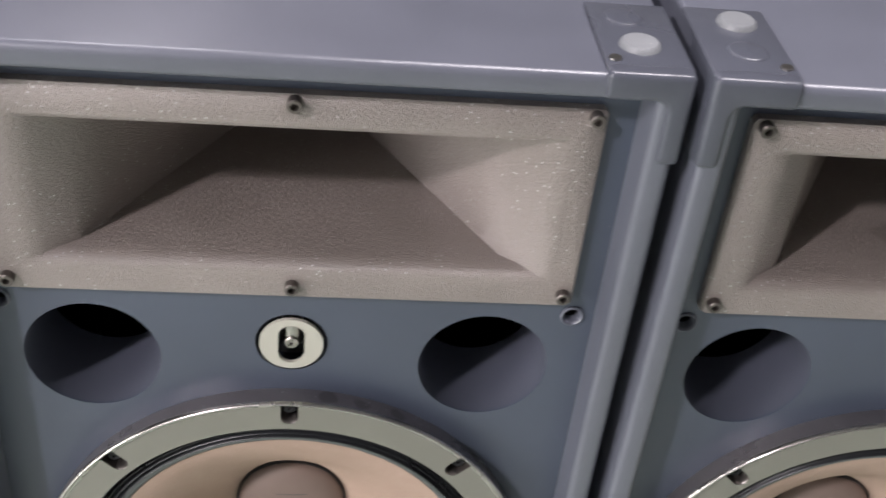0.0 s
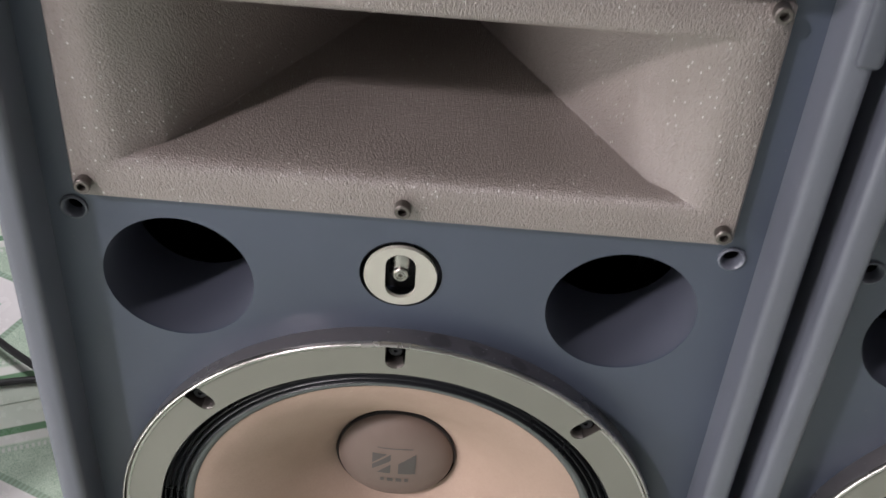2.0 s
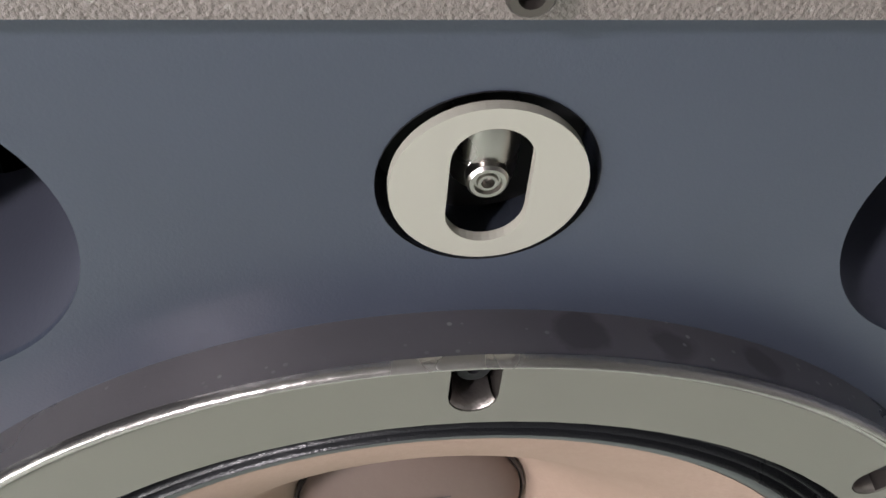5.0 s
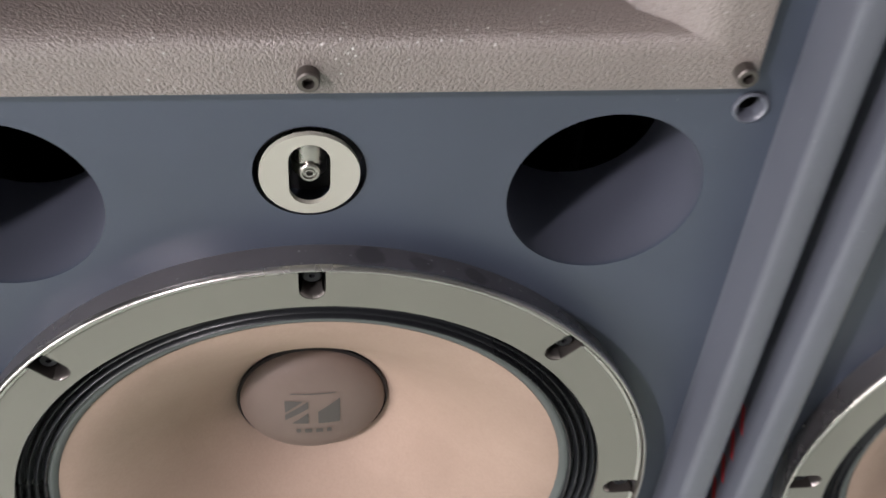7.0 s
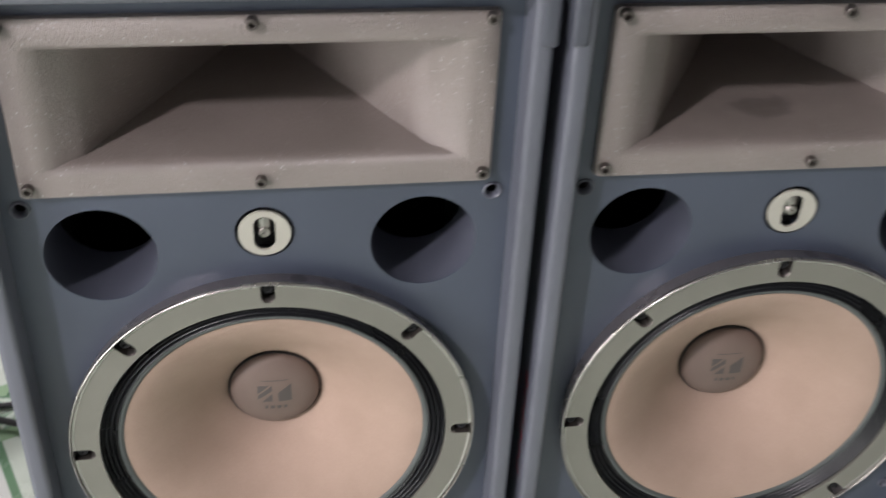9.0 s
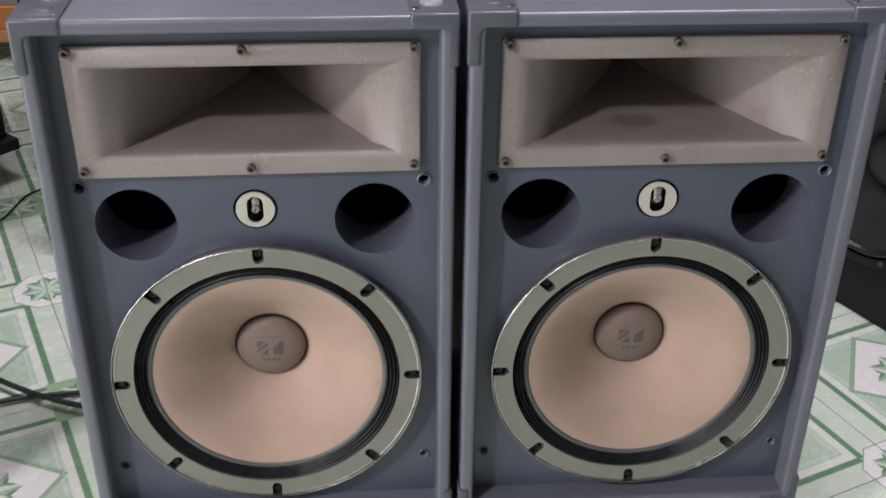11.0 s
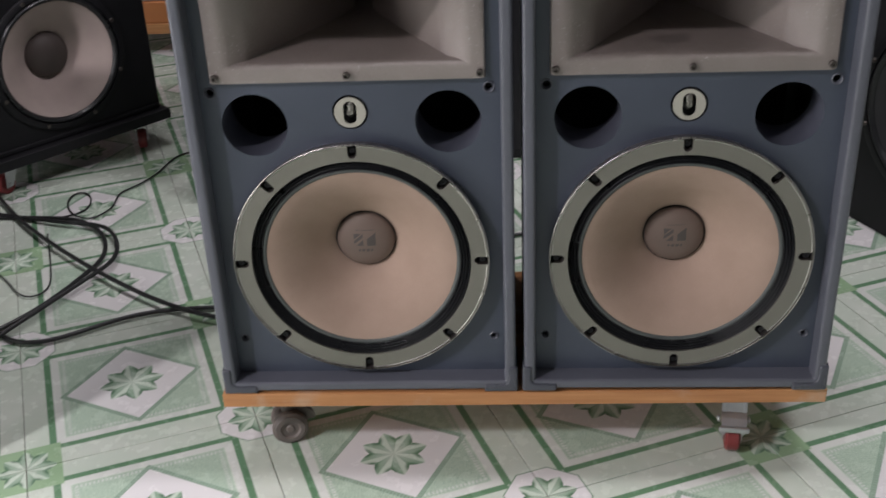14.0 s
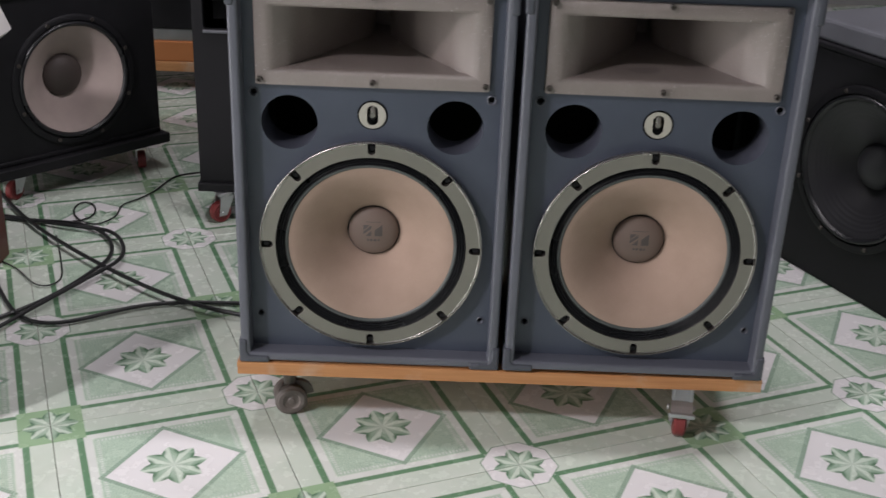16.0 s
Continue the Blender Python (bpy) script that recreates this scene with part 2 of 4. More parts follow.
WHEEL_GREY = painted("grey_wheel", (0.145, 0.125, 0.113), 0.5, 200.0, 0.2, 0.25, 0.05)
WHEEL_RED = painted("red_wheel", (0.19, 0.032, 0.032), 0.4, 200.0, 0.1, 0.25, 0.03)
ZINC = painted("zinc_plate", (0.55, 0.56, 0.58), 0.35, 200.0, 0.1, 0.2, 0.0, 0.9)
WHITE = painted("white_cabinet", (0.80, 0.78, 0.76), 0.4, 300.0, 0.1, 0.03, 0.0)
ORANGE = painted("orange_panel", (0.50, 0.19, 0.065), 0.5, 300.0, 0.2, 0.08, 0.0)
RED_WOOD = painted("red_brown_panel", (0.085, 0.014, 0.010), 0.35, 120.0, 0.1, 0.3, 0.0)


# ---- helpers of shape ----
def part(name, bm, material, parent=None, label="", smooth=None):
    mesh = bpy.data.meshes.new(name)
    bmesh.ops.recalc_face_normals(bm, faces=bm.faces)
    bm.to_mesh(mesh)
    bm.free()
    for m in material if isinstance(material, (list, tuple)) else (material,):
        mesh.materials.append(m)
    if smooth is not None:
        mesh.polygons.foreach_set("use_smooth", [True] * len(mesh.polygons))
        mesh.set_sharp_from_angle(angle=radians(smooth))
    ob = new(name, mesh)
    if parent is not None:
        ob.parent = parent
    if label:
        ob["label"] = label
    return ob


def empty(name, label, category, group=""):
    return tagged(new(name), label, category, group)


def box(bm, x0, y0, z0, x1, y1, z1, bevel=0.0, segments=2, m=None):
    r = bmesh.ops.create_cube(bm, size=1.0, matrix=Matrix.LocRotScale(((x0 + x1) / 2, (y0 + y1) / 2, (z0 + z1) / 2), None, (x1 - x0, y1 - y0, z1 - z0)))
    verts = r["verts"]
    if bevel:
        edges = list({e for v in verts for e in v.link_edges})
        b = bmesh.ops.bevel(bm, geom=edges, offset=bevel, segments=segments, profile=0.5, affect="EDGES")
        verts = list({v for f in b["faces"] for v in f.verts} | {v for v in verts if v.is_valid})
    if m is not None:
        bmesh.ops.transform(bm, matrix=m, verts=[v for v in verts if v.is_valid])
    return bm


def lathe(profile, steps=64, cx=0.0, cy=0.0, cz=0.0, bm=None):
    """Turns (radius, y) rows about the y axis through (cx, cz)."""
    bm = bm or bmesh.new()
    rings = []
    for r, y in profile:
        if r < 1e-6:
            rings.append([bm.verts.new((cx, cy + y, cz))])
        else:
            rings.append([bm.verts.new((cx + r * math.cos(2 * math.pi * k / steps), cy + y, cz + r * math.sin(2 * math.pi * k / steps))) for k in range(steps)])
    for a, b in zip(rings, rings[1:]):
        for k in range(steps):
            j = (k + 1) % steps
            if len(a) == 1:
                bm.faces.new((a[0], b[k], b[j]))
            elif len(b) == 1:
                bm.faces.new((a[k], b[0], a[j]))
            else:
                bm.faces.new((a[k], a[j], b[j], b[k]))
    return bm


def loop_of(bm, points, y):
    verts = [bm.verts.new((x, y, z)) for x, z in points]
    return verts, [bm.edges.new((a, b)) for a, b in zip(verts, verts[1:] + verts[:1])]


def circle(cx, cz, r, steps=64):
    return [(cx + r * math.cos(2 * math.pi * k / steps), cz + r * math.sin(2 * math.pi * k / steps)) for k in range(steps)]


def rounded(cx, cz, w, h, r, steps=6):
    """A rounded rectangle of half sizes w, h."""
    out = []
    for k, (sx, sz) in enumerate(((1, 1), (-1, 1), (-1, -1), (1, -1))):
        for i in range(steps + 1):
            a = math.pi / 2 * (k + i / steps)
            out.append((cx + sx * (w - r) + r * math.cos(a), cz + sz * (h - r) + r * math.sin(a)))
    return out


def plate_with_holes(outline, holes, y0, y1, bm=None):
    """A flat plate between y0 (front) and y1 with openings right through it."""
    bm = bm or bmesh.new()
    for y in (y0, y1):
        edges = []
        for pts in (outline, *holes):
            edges += loop_of(bm, pts, y)[1]
        bmesh.ops.triangle_fill(bm, edges=edges, use_beauty=True, use_dissolve=False)
    for pts in (outline, *holes):
        a = [bm.verts.new((x, y0, z)) for x, z in pts]
        b = [bm.verts.new((x, y1, z)) for x, z in pts]
        for k in range(len(pts)):
            j = (k + 1) % len(pts)
            bm.faces.new((a[k], a[j], b[j], b[k]))
    bmesh.ops.remove_doubles(bm, verts=bm.verts, dist=1e-6)
    return bm


def skin(bm, rows, close=True):
    """Joins rows of as many points each with quads."""
    made = [[bm.verts.new(p) for p in row] for row in rows]
    n = len(rows[0])
    for a, b in zip(made, made[1:]):
        for k in range(n if close else n - 1):
            j = (k + 1) % n
            bm.faces.new((a[k], a[j], b[j], b[k]))
    return made


def cable(name, points, radius, label, parent=None):
    curve = bpy.data.curves.new(name, "CURVE")
    curve.dimensions, curve.bevel_depth, curve.bevel_resolution, curve.resolution_u = "3D", radius, 3, 8
    spline = curve.splines.new("NURBS")
    spline.points.add(len(points) - 1)
    for p, q in zip(spline.points, points):
        p.co = (*q, 1)
    spline.use_endpoint_u, spline.order_u = True, 4
    curve.materials.append(RUBBER)
    raw = new(name, curve)
    deps = bpy.context.evaluated_depsgraph_get()
    mesh = bpy.data.meshes.new_from_object(raw.evaluated_get(deps))
    bpy.data.objects.remove(raw)
    bpy.data.curves.remove(curve)
    mesh.name = name
    if not mesh.materials:
        mesh.materials.append(RUBBER)
    return tagged(new(name, mesh), label, "cable")


# ---- the room ----
TURN = radians(22.0)
ORIGIN = Vector((-0.606, -0.02, 0))
U = Vector((math.cos(TURN), math.sin(TURN), 0)) * 0.4
V = Vector((math.sin(TURN), -math.cos(TURN), 0)) * 0.4
X0, X1, Y0, Y1, H = -3.0, 3.0, -4.0, 4.2, 3.6

bm = bmesh.new()
box(bm, X0 - 0.2, Y0 - 0.2, -0.2, X1 + 0.2, Y1 + 0.2, -0.003)
floor = tagged(part("floor", bm, GROUT), "green and white patterned ceramic tile floor", "floor", kind="structure")
for name, args in (("wall_north", (X0, Y1, -0.003, X1, Y1 + 0.2, H)), ("wall_south", (X0, Y0 - 0.2, -0.003, X1, Y0, H)),
                   ("wall_east", (X1, Y0 - 0.2, -0.003, X1 + 0.2, Y1 + 0.2, H))):
    bm = bmesh.new()
    box(bm, *args)
    tagged(part(name, bm, WALL), "plain pale painted wall", "wall", kind="structure")
# west wall, unseen; the opening is invented for the added side light
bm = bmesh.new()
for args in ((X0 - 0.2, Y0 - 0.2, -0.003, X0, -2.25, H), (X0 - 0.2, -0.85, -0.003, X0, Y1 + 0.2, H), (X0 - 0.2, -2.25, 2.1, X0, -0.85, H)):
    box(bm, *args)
tagged(part("wall_west", bm, WALL), "plain pale painted wall with an invented opening for side light", "wall", kind="structure")
bm = bmesh.new()
box(bm, X0 - 0.2, Y0 - 0.2, H, X1 + 0.2, Y1 + 0.2, H + 0.1)
tagged(part("ceiling", bm, WALL), "plain pale ceiling", "ceiling", kind="structure")


# ---- the twin loudspeakers ----
W2, BOTTOM, TOP, FRONT, BACK, BAFFLE = 0.2368, 0.158, 0.877, -0.016, 0.365, 0.018
WOOFER_Z, HORN_Z, TUBE = 0.3885, 0.7575, 0.075


def horn(parent):
    cz, front = HORN_Z, 0.009
    bm = bmesh.new()
    profile = [(BAFFLE, 0.198, 0.0798, 0.003), (front + 0.002, 0.198, 0.0798, 0.003), (front, 0.1965, 0.0783, 0.003), (front, 0.180, 0.0600, 0.003),
               (front + 0.0008, 0.176, 0.0572, 0.003), (front + 0.0030, 0.170, 0.0545, 0.002), (front + 0.0065, 0.1645, 0.0528, 0.001), (front + 0.012, 0.158, 0.0518, 0.0006)]
    for k in range(9):
        y = 0.030 + 0.026 * k
        profile.append((y, 0.1575 - 0.585 * (y - 0.008) + 0.10 * max(0.0, y - 0.17) ** 1.3, 0.0514 - 0.012 * (y - 0.03), 0.0006))
    profile += [(0.262, 0.016, 0.047, 0.0006), (0.33, 0.016, 0.046, 0.0006)]
    rows = [[(x, y, max(z, cz - 0.0775)) for x, z in rounded(0, cz + 0.0012 * (y > front), w, h, r, 1)] for y, w, h, r in profile]
    made = skin(bm, rows)
    bm.faces.new(made[-1])
    body = part("horn", bm, HORN, parent, "textured grey-brown cast horn flare", smooth=36)
    for sx in (-1, 0, 1):
        for z in (0.8335, 0.6895):
            bm = lathe([(0.0050, front + 0.001), (0.0050, front - 0.0058), (0.0044, front - 0.0065), (0.0027, front - 0.0065), (0.0025, front - 0.002), (0, front - 0.002)], 16, sx * 0.190, 0, z)
            part("screw", bm, DARK_STEEL, body, "dark socket-head screw", smooth=40)
    return body


def woofer(parent):
    cz = WOOFER_Z
    driver = part("woofer", lathe([(0.1948, BAFFLE), (0.1972, 0.001), (0.1986, 0.0004)], 128, 0, 0, cz), RING_SIDE, parent, "fifteen-inch woofer with a flesh-coloured paper cone", smooth=30)
    part("ring_lip", lathe([(0.1986, 0.0004), (0.1985, -0.0010), (0.1981, -0.0021), (0.1974, -0.0028), (0.1968, -0.0029), (0.1965, -0.0024), (0.1964, 0.0020)], 128, 0, 0, cz), EDGE, driver, "bright worn outer lip", smooth=50)
    part("groove", lathe([(0.1964, 0.0020), (0.1955, 0.0022), (0.1954, -0.0002)], 128, 0, 0, cz), SLOT, driver, smooth=30)
    # the worn edge of the ring runs from slot to slot
    for k in range(8):
        a0, open_half = math.pi / 2 + k * math.pi / 4, math.asin(0.0066 / 0.1942)
        turns = [a0 + open_half + (math.pi / 4 - 2 * open_half) * i / 14 for i in range(15)]
        bm = bmesh.new()
        skin(bm, [[(q * math.cos(a), y, cz + q * math.sin(a)) for a in turns] for q, y in ((0.1955, 0.0090), (0.1955, 0.0000), (0.1950, -0.0007), (0.1938, -0.0005), (0.1929, 0.0004))], close=False)
        part("ring_edge", bm, EDGE, driver, "bare metal edge of the ring", smooth=50)
    # the flat ring with eight slots
    outer, slots = [], []
    for k in range(8):
        a0 = math.pi / 2 + k * math.pi / 4
        hw, r_in = 0.0066, 0.1748
        half = math.asin(hw / 0.1932)
        for i in range(13):
            a = a0 - math.pi / 4 + half + (math.pi / 4 - 2 * half) * i / 12
            outer.append((0.1932 * math.cos(a), cz + 0.1932 * math.sin(a)))
        d, s = Vector((math.cos(a0), math.sin(a0))), Vector((-math.sin(a0), math.cos(a0)))
        for i in range(9):
            b = -math.pi / 2 + math.pi * i / 8
            p = d * (r_in + hw) - d * hw * math.cos(b) + s * hw * math.sin(b)
            outer.append((p.x, cz + p.y))
    bm = plate_with_holes(outer, [circle(0, cz, 0.1700, 96)], 0.0, 0.010)
    part("ring", bm, RING, driver, "champagne-coloured gasket ring with eight slots")
    bm = lathe([(0.1955, 0.0125), (0.160, 0.0125)], 96, 0, 0, cz)
    part("basket", bm, BLACK_BOX, driver)
    for k in range(8):
        a = k * math.pi / 4
        cx, sz = 0.1872 * math.cos(a), cz + 0.1872 * math.sin(a)
        bm = lathe([(0.0050, 0.0125), (0.0050, 0.0052), (0.0042, 0.0042), (0.0016, 0.0042), (0.0013, 0.0056), (0, 0.0056)], 14, cx, 0, sz)
        part("screw", bm, BLACK_BOX, driver, "black cross-head screw", smooth=40)
        spin = Matrix.Translation((0, 0, cz)) @ pose(0, 0, 0, 0, -math.degrees(a), 0)
        outline = [(0.1945, -0.0064)] + [(0.1814 - 0.0064 * math.cos(t), 0.0064 * math.sin(t)) for t in [-math.pi / 2 + math.pi * i / 10 for i in range(11)]] + [(0.1945, 0.0064)]
        bm = bmesh.new()
        skin(bm, [[(r, y, s) for r, s in outline] for y in (0.0006, 0.0122)], close=False)
        bmesh.ops.transform(bm, matrix=spin, verts=bm.verts)
        part("slot_wall", bm, DARK_STEEL, driver, smooth=50)
        rim = outline[2:-2]
        bm = bmesh.new()
        skin(bm, [[(0.1814 + (r - 0.1814) * f, y, s * f) for r, s in rim] for f, y in ((0.985, 0.0004), (0.92, 0.0010), (0.84, 0.0026), (0.80, 0.0050), (0.78, 0.0100))], close=False)
        bmesh.ops.transform(bm, matrix=spin, verts=bm.verts)
        part("slot_ramp", bm, SLOT, driver, "scuffed bare metal foot of the slot", smooth=50)
    # pleated surround
    rows = [(0.1702, 0.0015), (0.1697, 0.006)]
    for i in range(43):
        f = i / 42
        rows.append((0.1692 - 0.0160 * f, 0.007 + 0.002 * f - 0.0026 * math.sin(f * math.pi * 2 * 3.5)))
    part("surround", lathe(rows, 96, 0, 0, cz), SURROUND, driver, "black pleated cloth surround", smooth=60)
    part("glue_ring", lathe([(0.1534, 0.0085), (0.1524, 0.0078), (0.1500, 0.0082), (0.1474, 0.0108)], 96, 0, 0, cz), GLUE, driver, smooth=60)
    rows = []
    for i in range(17):
        f = i / 16
        rows.append((0.1476 - 0.1000 * f, 0.0103 + 0.073 * (f ** 1.42)))
    part("cone", lathe(rows, 96, 0, 0, cz), CONE, driver, "flesh-coloured paper cone", smooth=60)
    part("seam", lathe([(0.0484, 0.0806), (0.0474, 0.0790), (0.0462, 0.0805)], 64, 0, 0, cz), SURROUND, driver, smooth=60)
    rows = [(0.0466 * math.cos(t), 0.0805 - 0.017 * math.sin(t)) for t in [math.pi / 2 * i / 10 for i in range(11)]]
    rows[-1] = (0, rows[-1][1])
    dome = part("dust_cap", lathe(rows, 64, 0, 0, cz), DOME, driver, "grey-brown domed dust cap", smooth=60)

    def on_dome(x, z):
        q = min(0.999, math.hypot(x, z) / 0.0466)
        return Vector((x, 0.0805 - 0.017 * math.sqrt(1 - q * q) - 0.0004, cz + z))

    # a plain two-part printed mark: a cut square and a flag
    for shape in (((-0.017, 0.010), (-0.006, 0.010), (-0.017, 0.0)), ((-0.003, 0.010), (-0.003, 0.004), (-0.017, -0.007), (-0.017, -0.002)),
                  ((-0.003, 0.000), (-0.003, -0.010), (-0.013, -0.010)), ((0.003, 0.001), (0.016, 0.011), (0.016, -0.010), (0.003, -0.010))):
        bm = bmesh.new()
        bm.faces.new([bm.verts.new((x, 0, z)) for x, z in shape])
        bmesh.ops.triangulate(bm, faces=bm.faces)
        bmesh.ops.subdivide_edges(bm, edges=bm.edges, cuts=3, use_grid_fill=True)
        for v in bm.verts:
            v.co = on_dome(v.co.x * 1.05, v.co.z * 1.05 + 0.0055)
        part("printed_mark", bm, MARK, dome)
    for x0, x1 in ((-0.011, -0.008), (-0.0055, -0.001), (0.0015, 0.006), (0.0085, 0.0115)):
        bm = bmesh.new()
        bm.faces.new([bm.verts.new(on_dome(x, z)) for x, z in ((x0, -0.0155), (x1, -0.0155), (x1, -0.0110), (x0, -0.0110))])
        part("printed_bar", bm, MARK, dome)
    # crease above the mark, its dark line drawn in the print colour
    bm = bmesh.new()
    skin(bm, [[on_dome(-0.014 + 0.028 * i / 8, 0.0215 + dz) for i in range(9)] for dz in (0.0, 0.0008)], close=False)
    part("crease_line", bm, MARK, dome)
    return driver


def switch(parent):
    cz = 0.6294
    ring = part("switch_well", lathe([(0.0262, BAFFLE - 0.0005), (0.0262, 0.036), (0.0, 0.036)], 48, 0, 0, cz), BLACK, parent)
    bm = plate_with_holes(circle(0, cz, 0.0232, 48), [rounded(0, cz, 0.0096, 0.0176, 0.0095, 8)], 0.0155, 0.0185)
    part("switch_plate", bm, PLATE, ring, "cream round plate with an upright slot")
    bm = bmesh.new()
    rows = [[(1.13 * r * math.cos(a), 0.0278 + 1.13 * r * math.sin(a), cz + z) for a in [2 * math.pi * k / 24 for k in range(24)]]
            for r, z in ((0.0003, -0.0120), (0.0035, -0.0090), (0.0072, -0.0045), (0.0074, 0.002), (0.0069, 0.0026), (0.0074, 0.0032), (0.0074, 0.011), (0.0062, 0.0152), (0.0034, 0.0175), (0.0003, 0.0182))]
    skin(bm, rows)
    part("toggle_barrel", bm, STEEL, ring, "bright nickel lever barrel", smooth=35)
    bm = lathe([(0.0050, 0.0235), (0.0050, 0.0180), (0.0043, 0.0172), (0.0034, 0.0172), (0.0031, 0.0182), (0.0026, 0.0182), (0.0023, 0.0174), (0.0016, 0.0174), (0.0014, 0.0210), (0, 0.0210)], 24, 0, 0, cz - 0.0005)
    part("toggle_tip", bm, STEEL, ring, "hollow round lever tip", smooth=35)


def corner_guard(parent, sx, top):
    """A moulded corner: an angle on the front rim, lapping leaves on the side and the top or bottom, bosses on top."""
    sz = 1 if top else -1
    z = TOP if top else BOTTOM
    t, lead, rim = 0.0030, 0.052, 0.0120
    down, rise = (0.060, 0.0160) if top else (0.044, 0.0115)
    bm = bmesh.new()
    xo, xi, xr = sx * (W2 + t), sx * (W2 - lead), sx * (W2 - rim)
    zo, zi, zr = z + sz * t, z - sz * down, z - sz * rise
    outline = [(xo, zo), (xi, zo), (xi, zr), (xr - sx * 0.007, zr), (xr - sx * 0.002, zr - sz * 0.002), (xr, zr - sz * 0.007), (xr, zi), (xo, zi)]
    face = bm.faces.new([bm.verts.new((x, FRONT - t, q)) for x, q in outline])
    back = bmesh.ops.extrude_face_region(bm, geom=[face])
    bmesh.ops.translate(bm, vec=(0, 0.015, 0), verts=[v for v in back["geom"] if isinstance(v, bmesh.types.BMVert)])
    edges = [e for e in bm.edges if e.calc_face_angle(0) > 0.5]
    bmesh.ops.bevel(bm, geom=edges, offset=0.0042, segments=4, profile=0.5, affect="EDGES")
    deep = 0.098 if top else 0.06
    a, b = sorted((xo - sx * 0.0005, xi + sx * 0.0005))
    c, d = sorted((z + sz * 0.0002, z + sz * (t - 0.0004)))
    box(bm, a, FRONT + 0.004, c, b, FRONT + deep, d, 0.0010, 2)
    a, b = sorted((sx * (W2 + 0.0002), sx * (W2 + t - 0.0004)))
    c, d = sorted((zo - sz * 0.0005, zi + sz * 0.0005))
    box(bm, a, FRONT + 0.004, c, b, FRONT + 0.060, d, 0.0010, 2)
    guard = part("corner_guard", bm, GUARD, parent, "moulded grey plastic corner", smooth=50)
    if top:
        for bx, by, worn in ((0.026, 0.036, sx > 0), (0.029, 0.076, sx < 0)):
            h = 0.0036 if worn else 0.0014
            bm = lathe([(0.0136, 0.0008), (0.0126, -h * 0.6), (0.0110, -h), (0, -h)], 32)
            bmesh.ops.transform(bm, matrix=pose(sx * (W2 - bx), FRONT + by, z + t - 0.0004, -90, 0, 0), verts=bm.verts)
            part("stacking_boss", bm, GUARD_WORN if worn else GUARD, guard, "round raised stacking boss", smooth=40)
        bm = lathe([(0.0042, 0.0004), (0.004, -0.0012), (0.002, -0.0016), (0, -0.0010)], 14)
        bmesh.ops.transform(bm, matrix=pose(sx * (W2 - 0.045), FRONT + 0.017, z + t - 0.0004, -90, 0, 0), verts=bm.verts)
        part("screw", bm, STEEL, guard, "small bright screw", smooth=40)


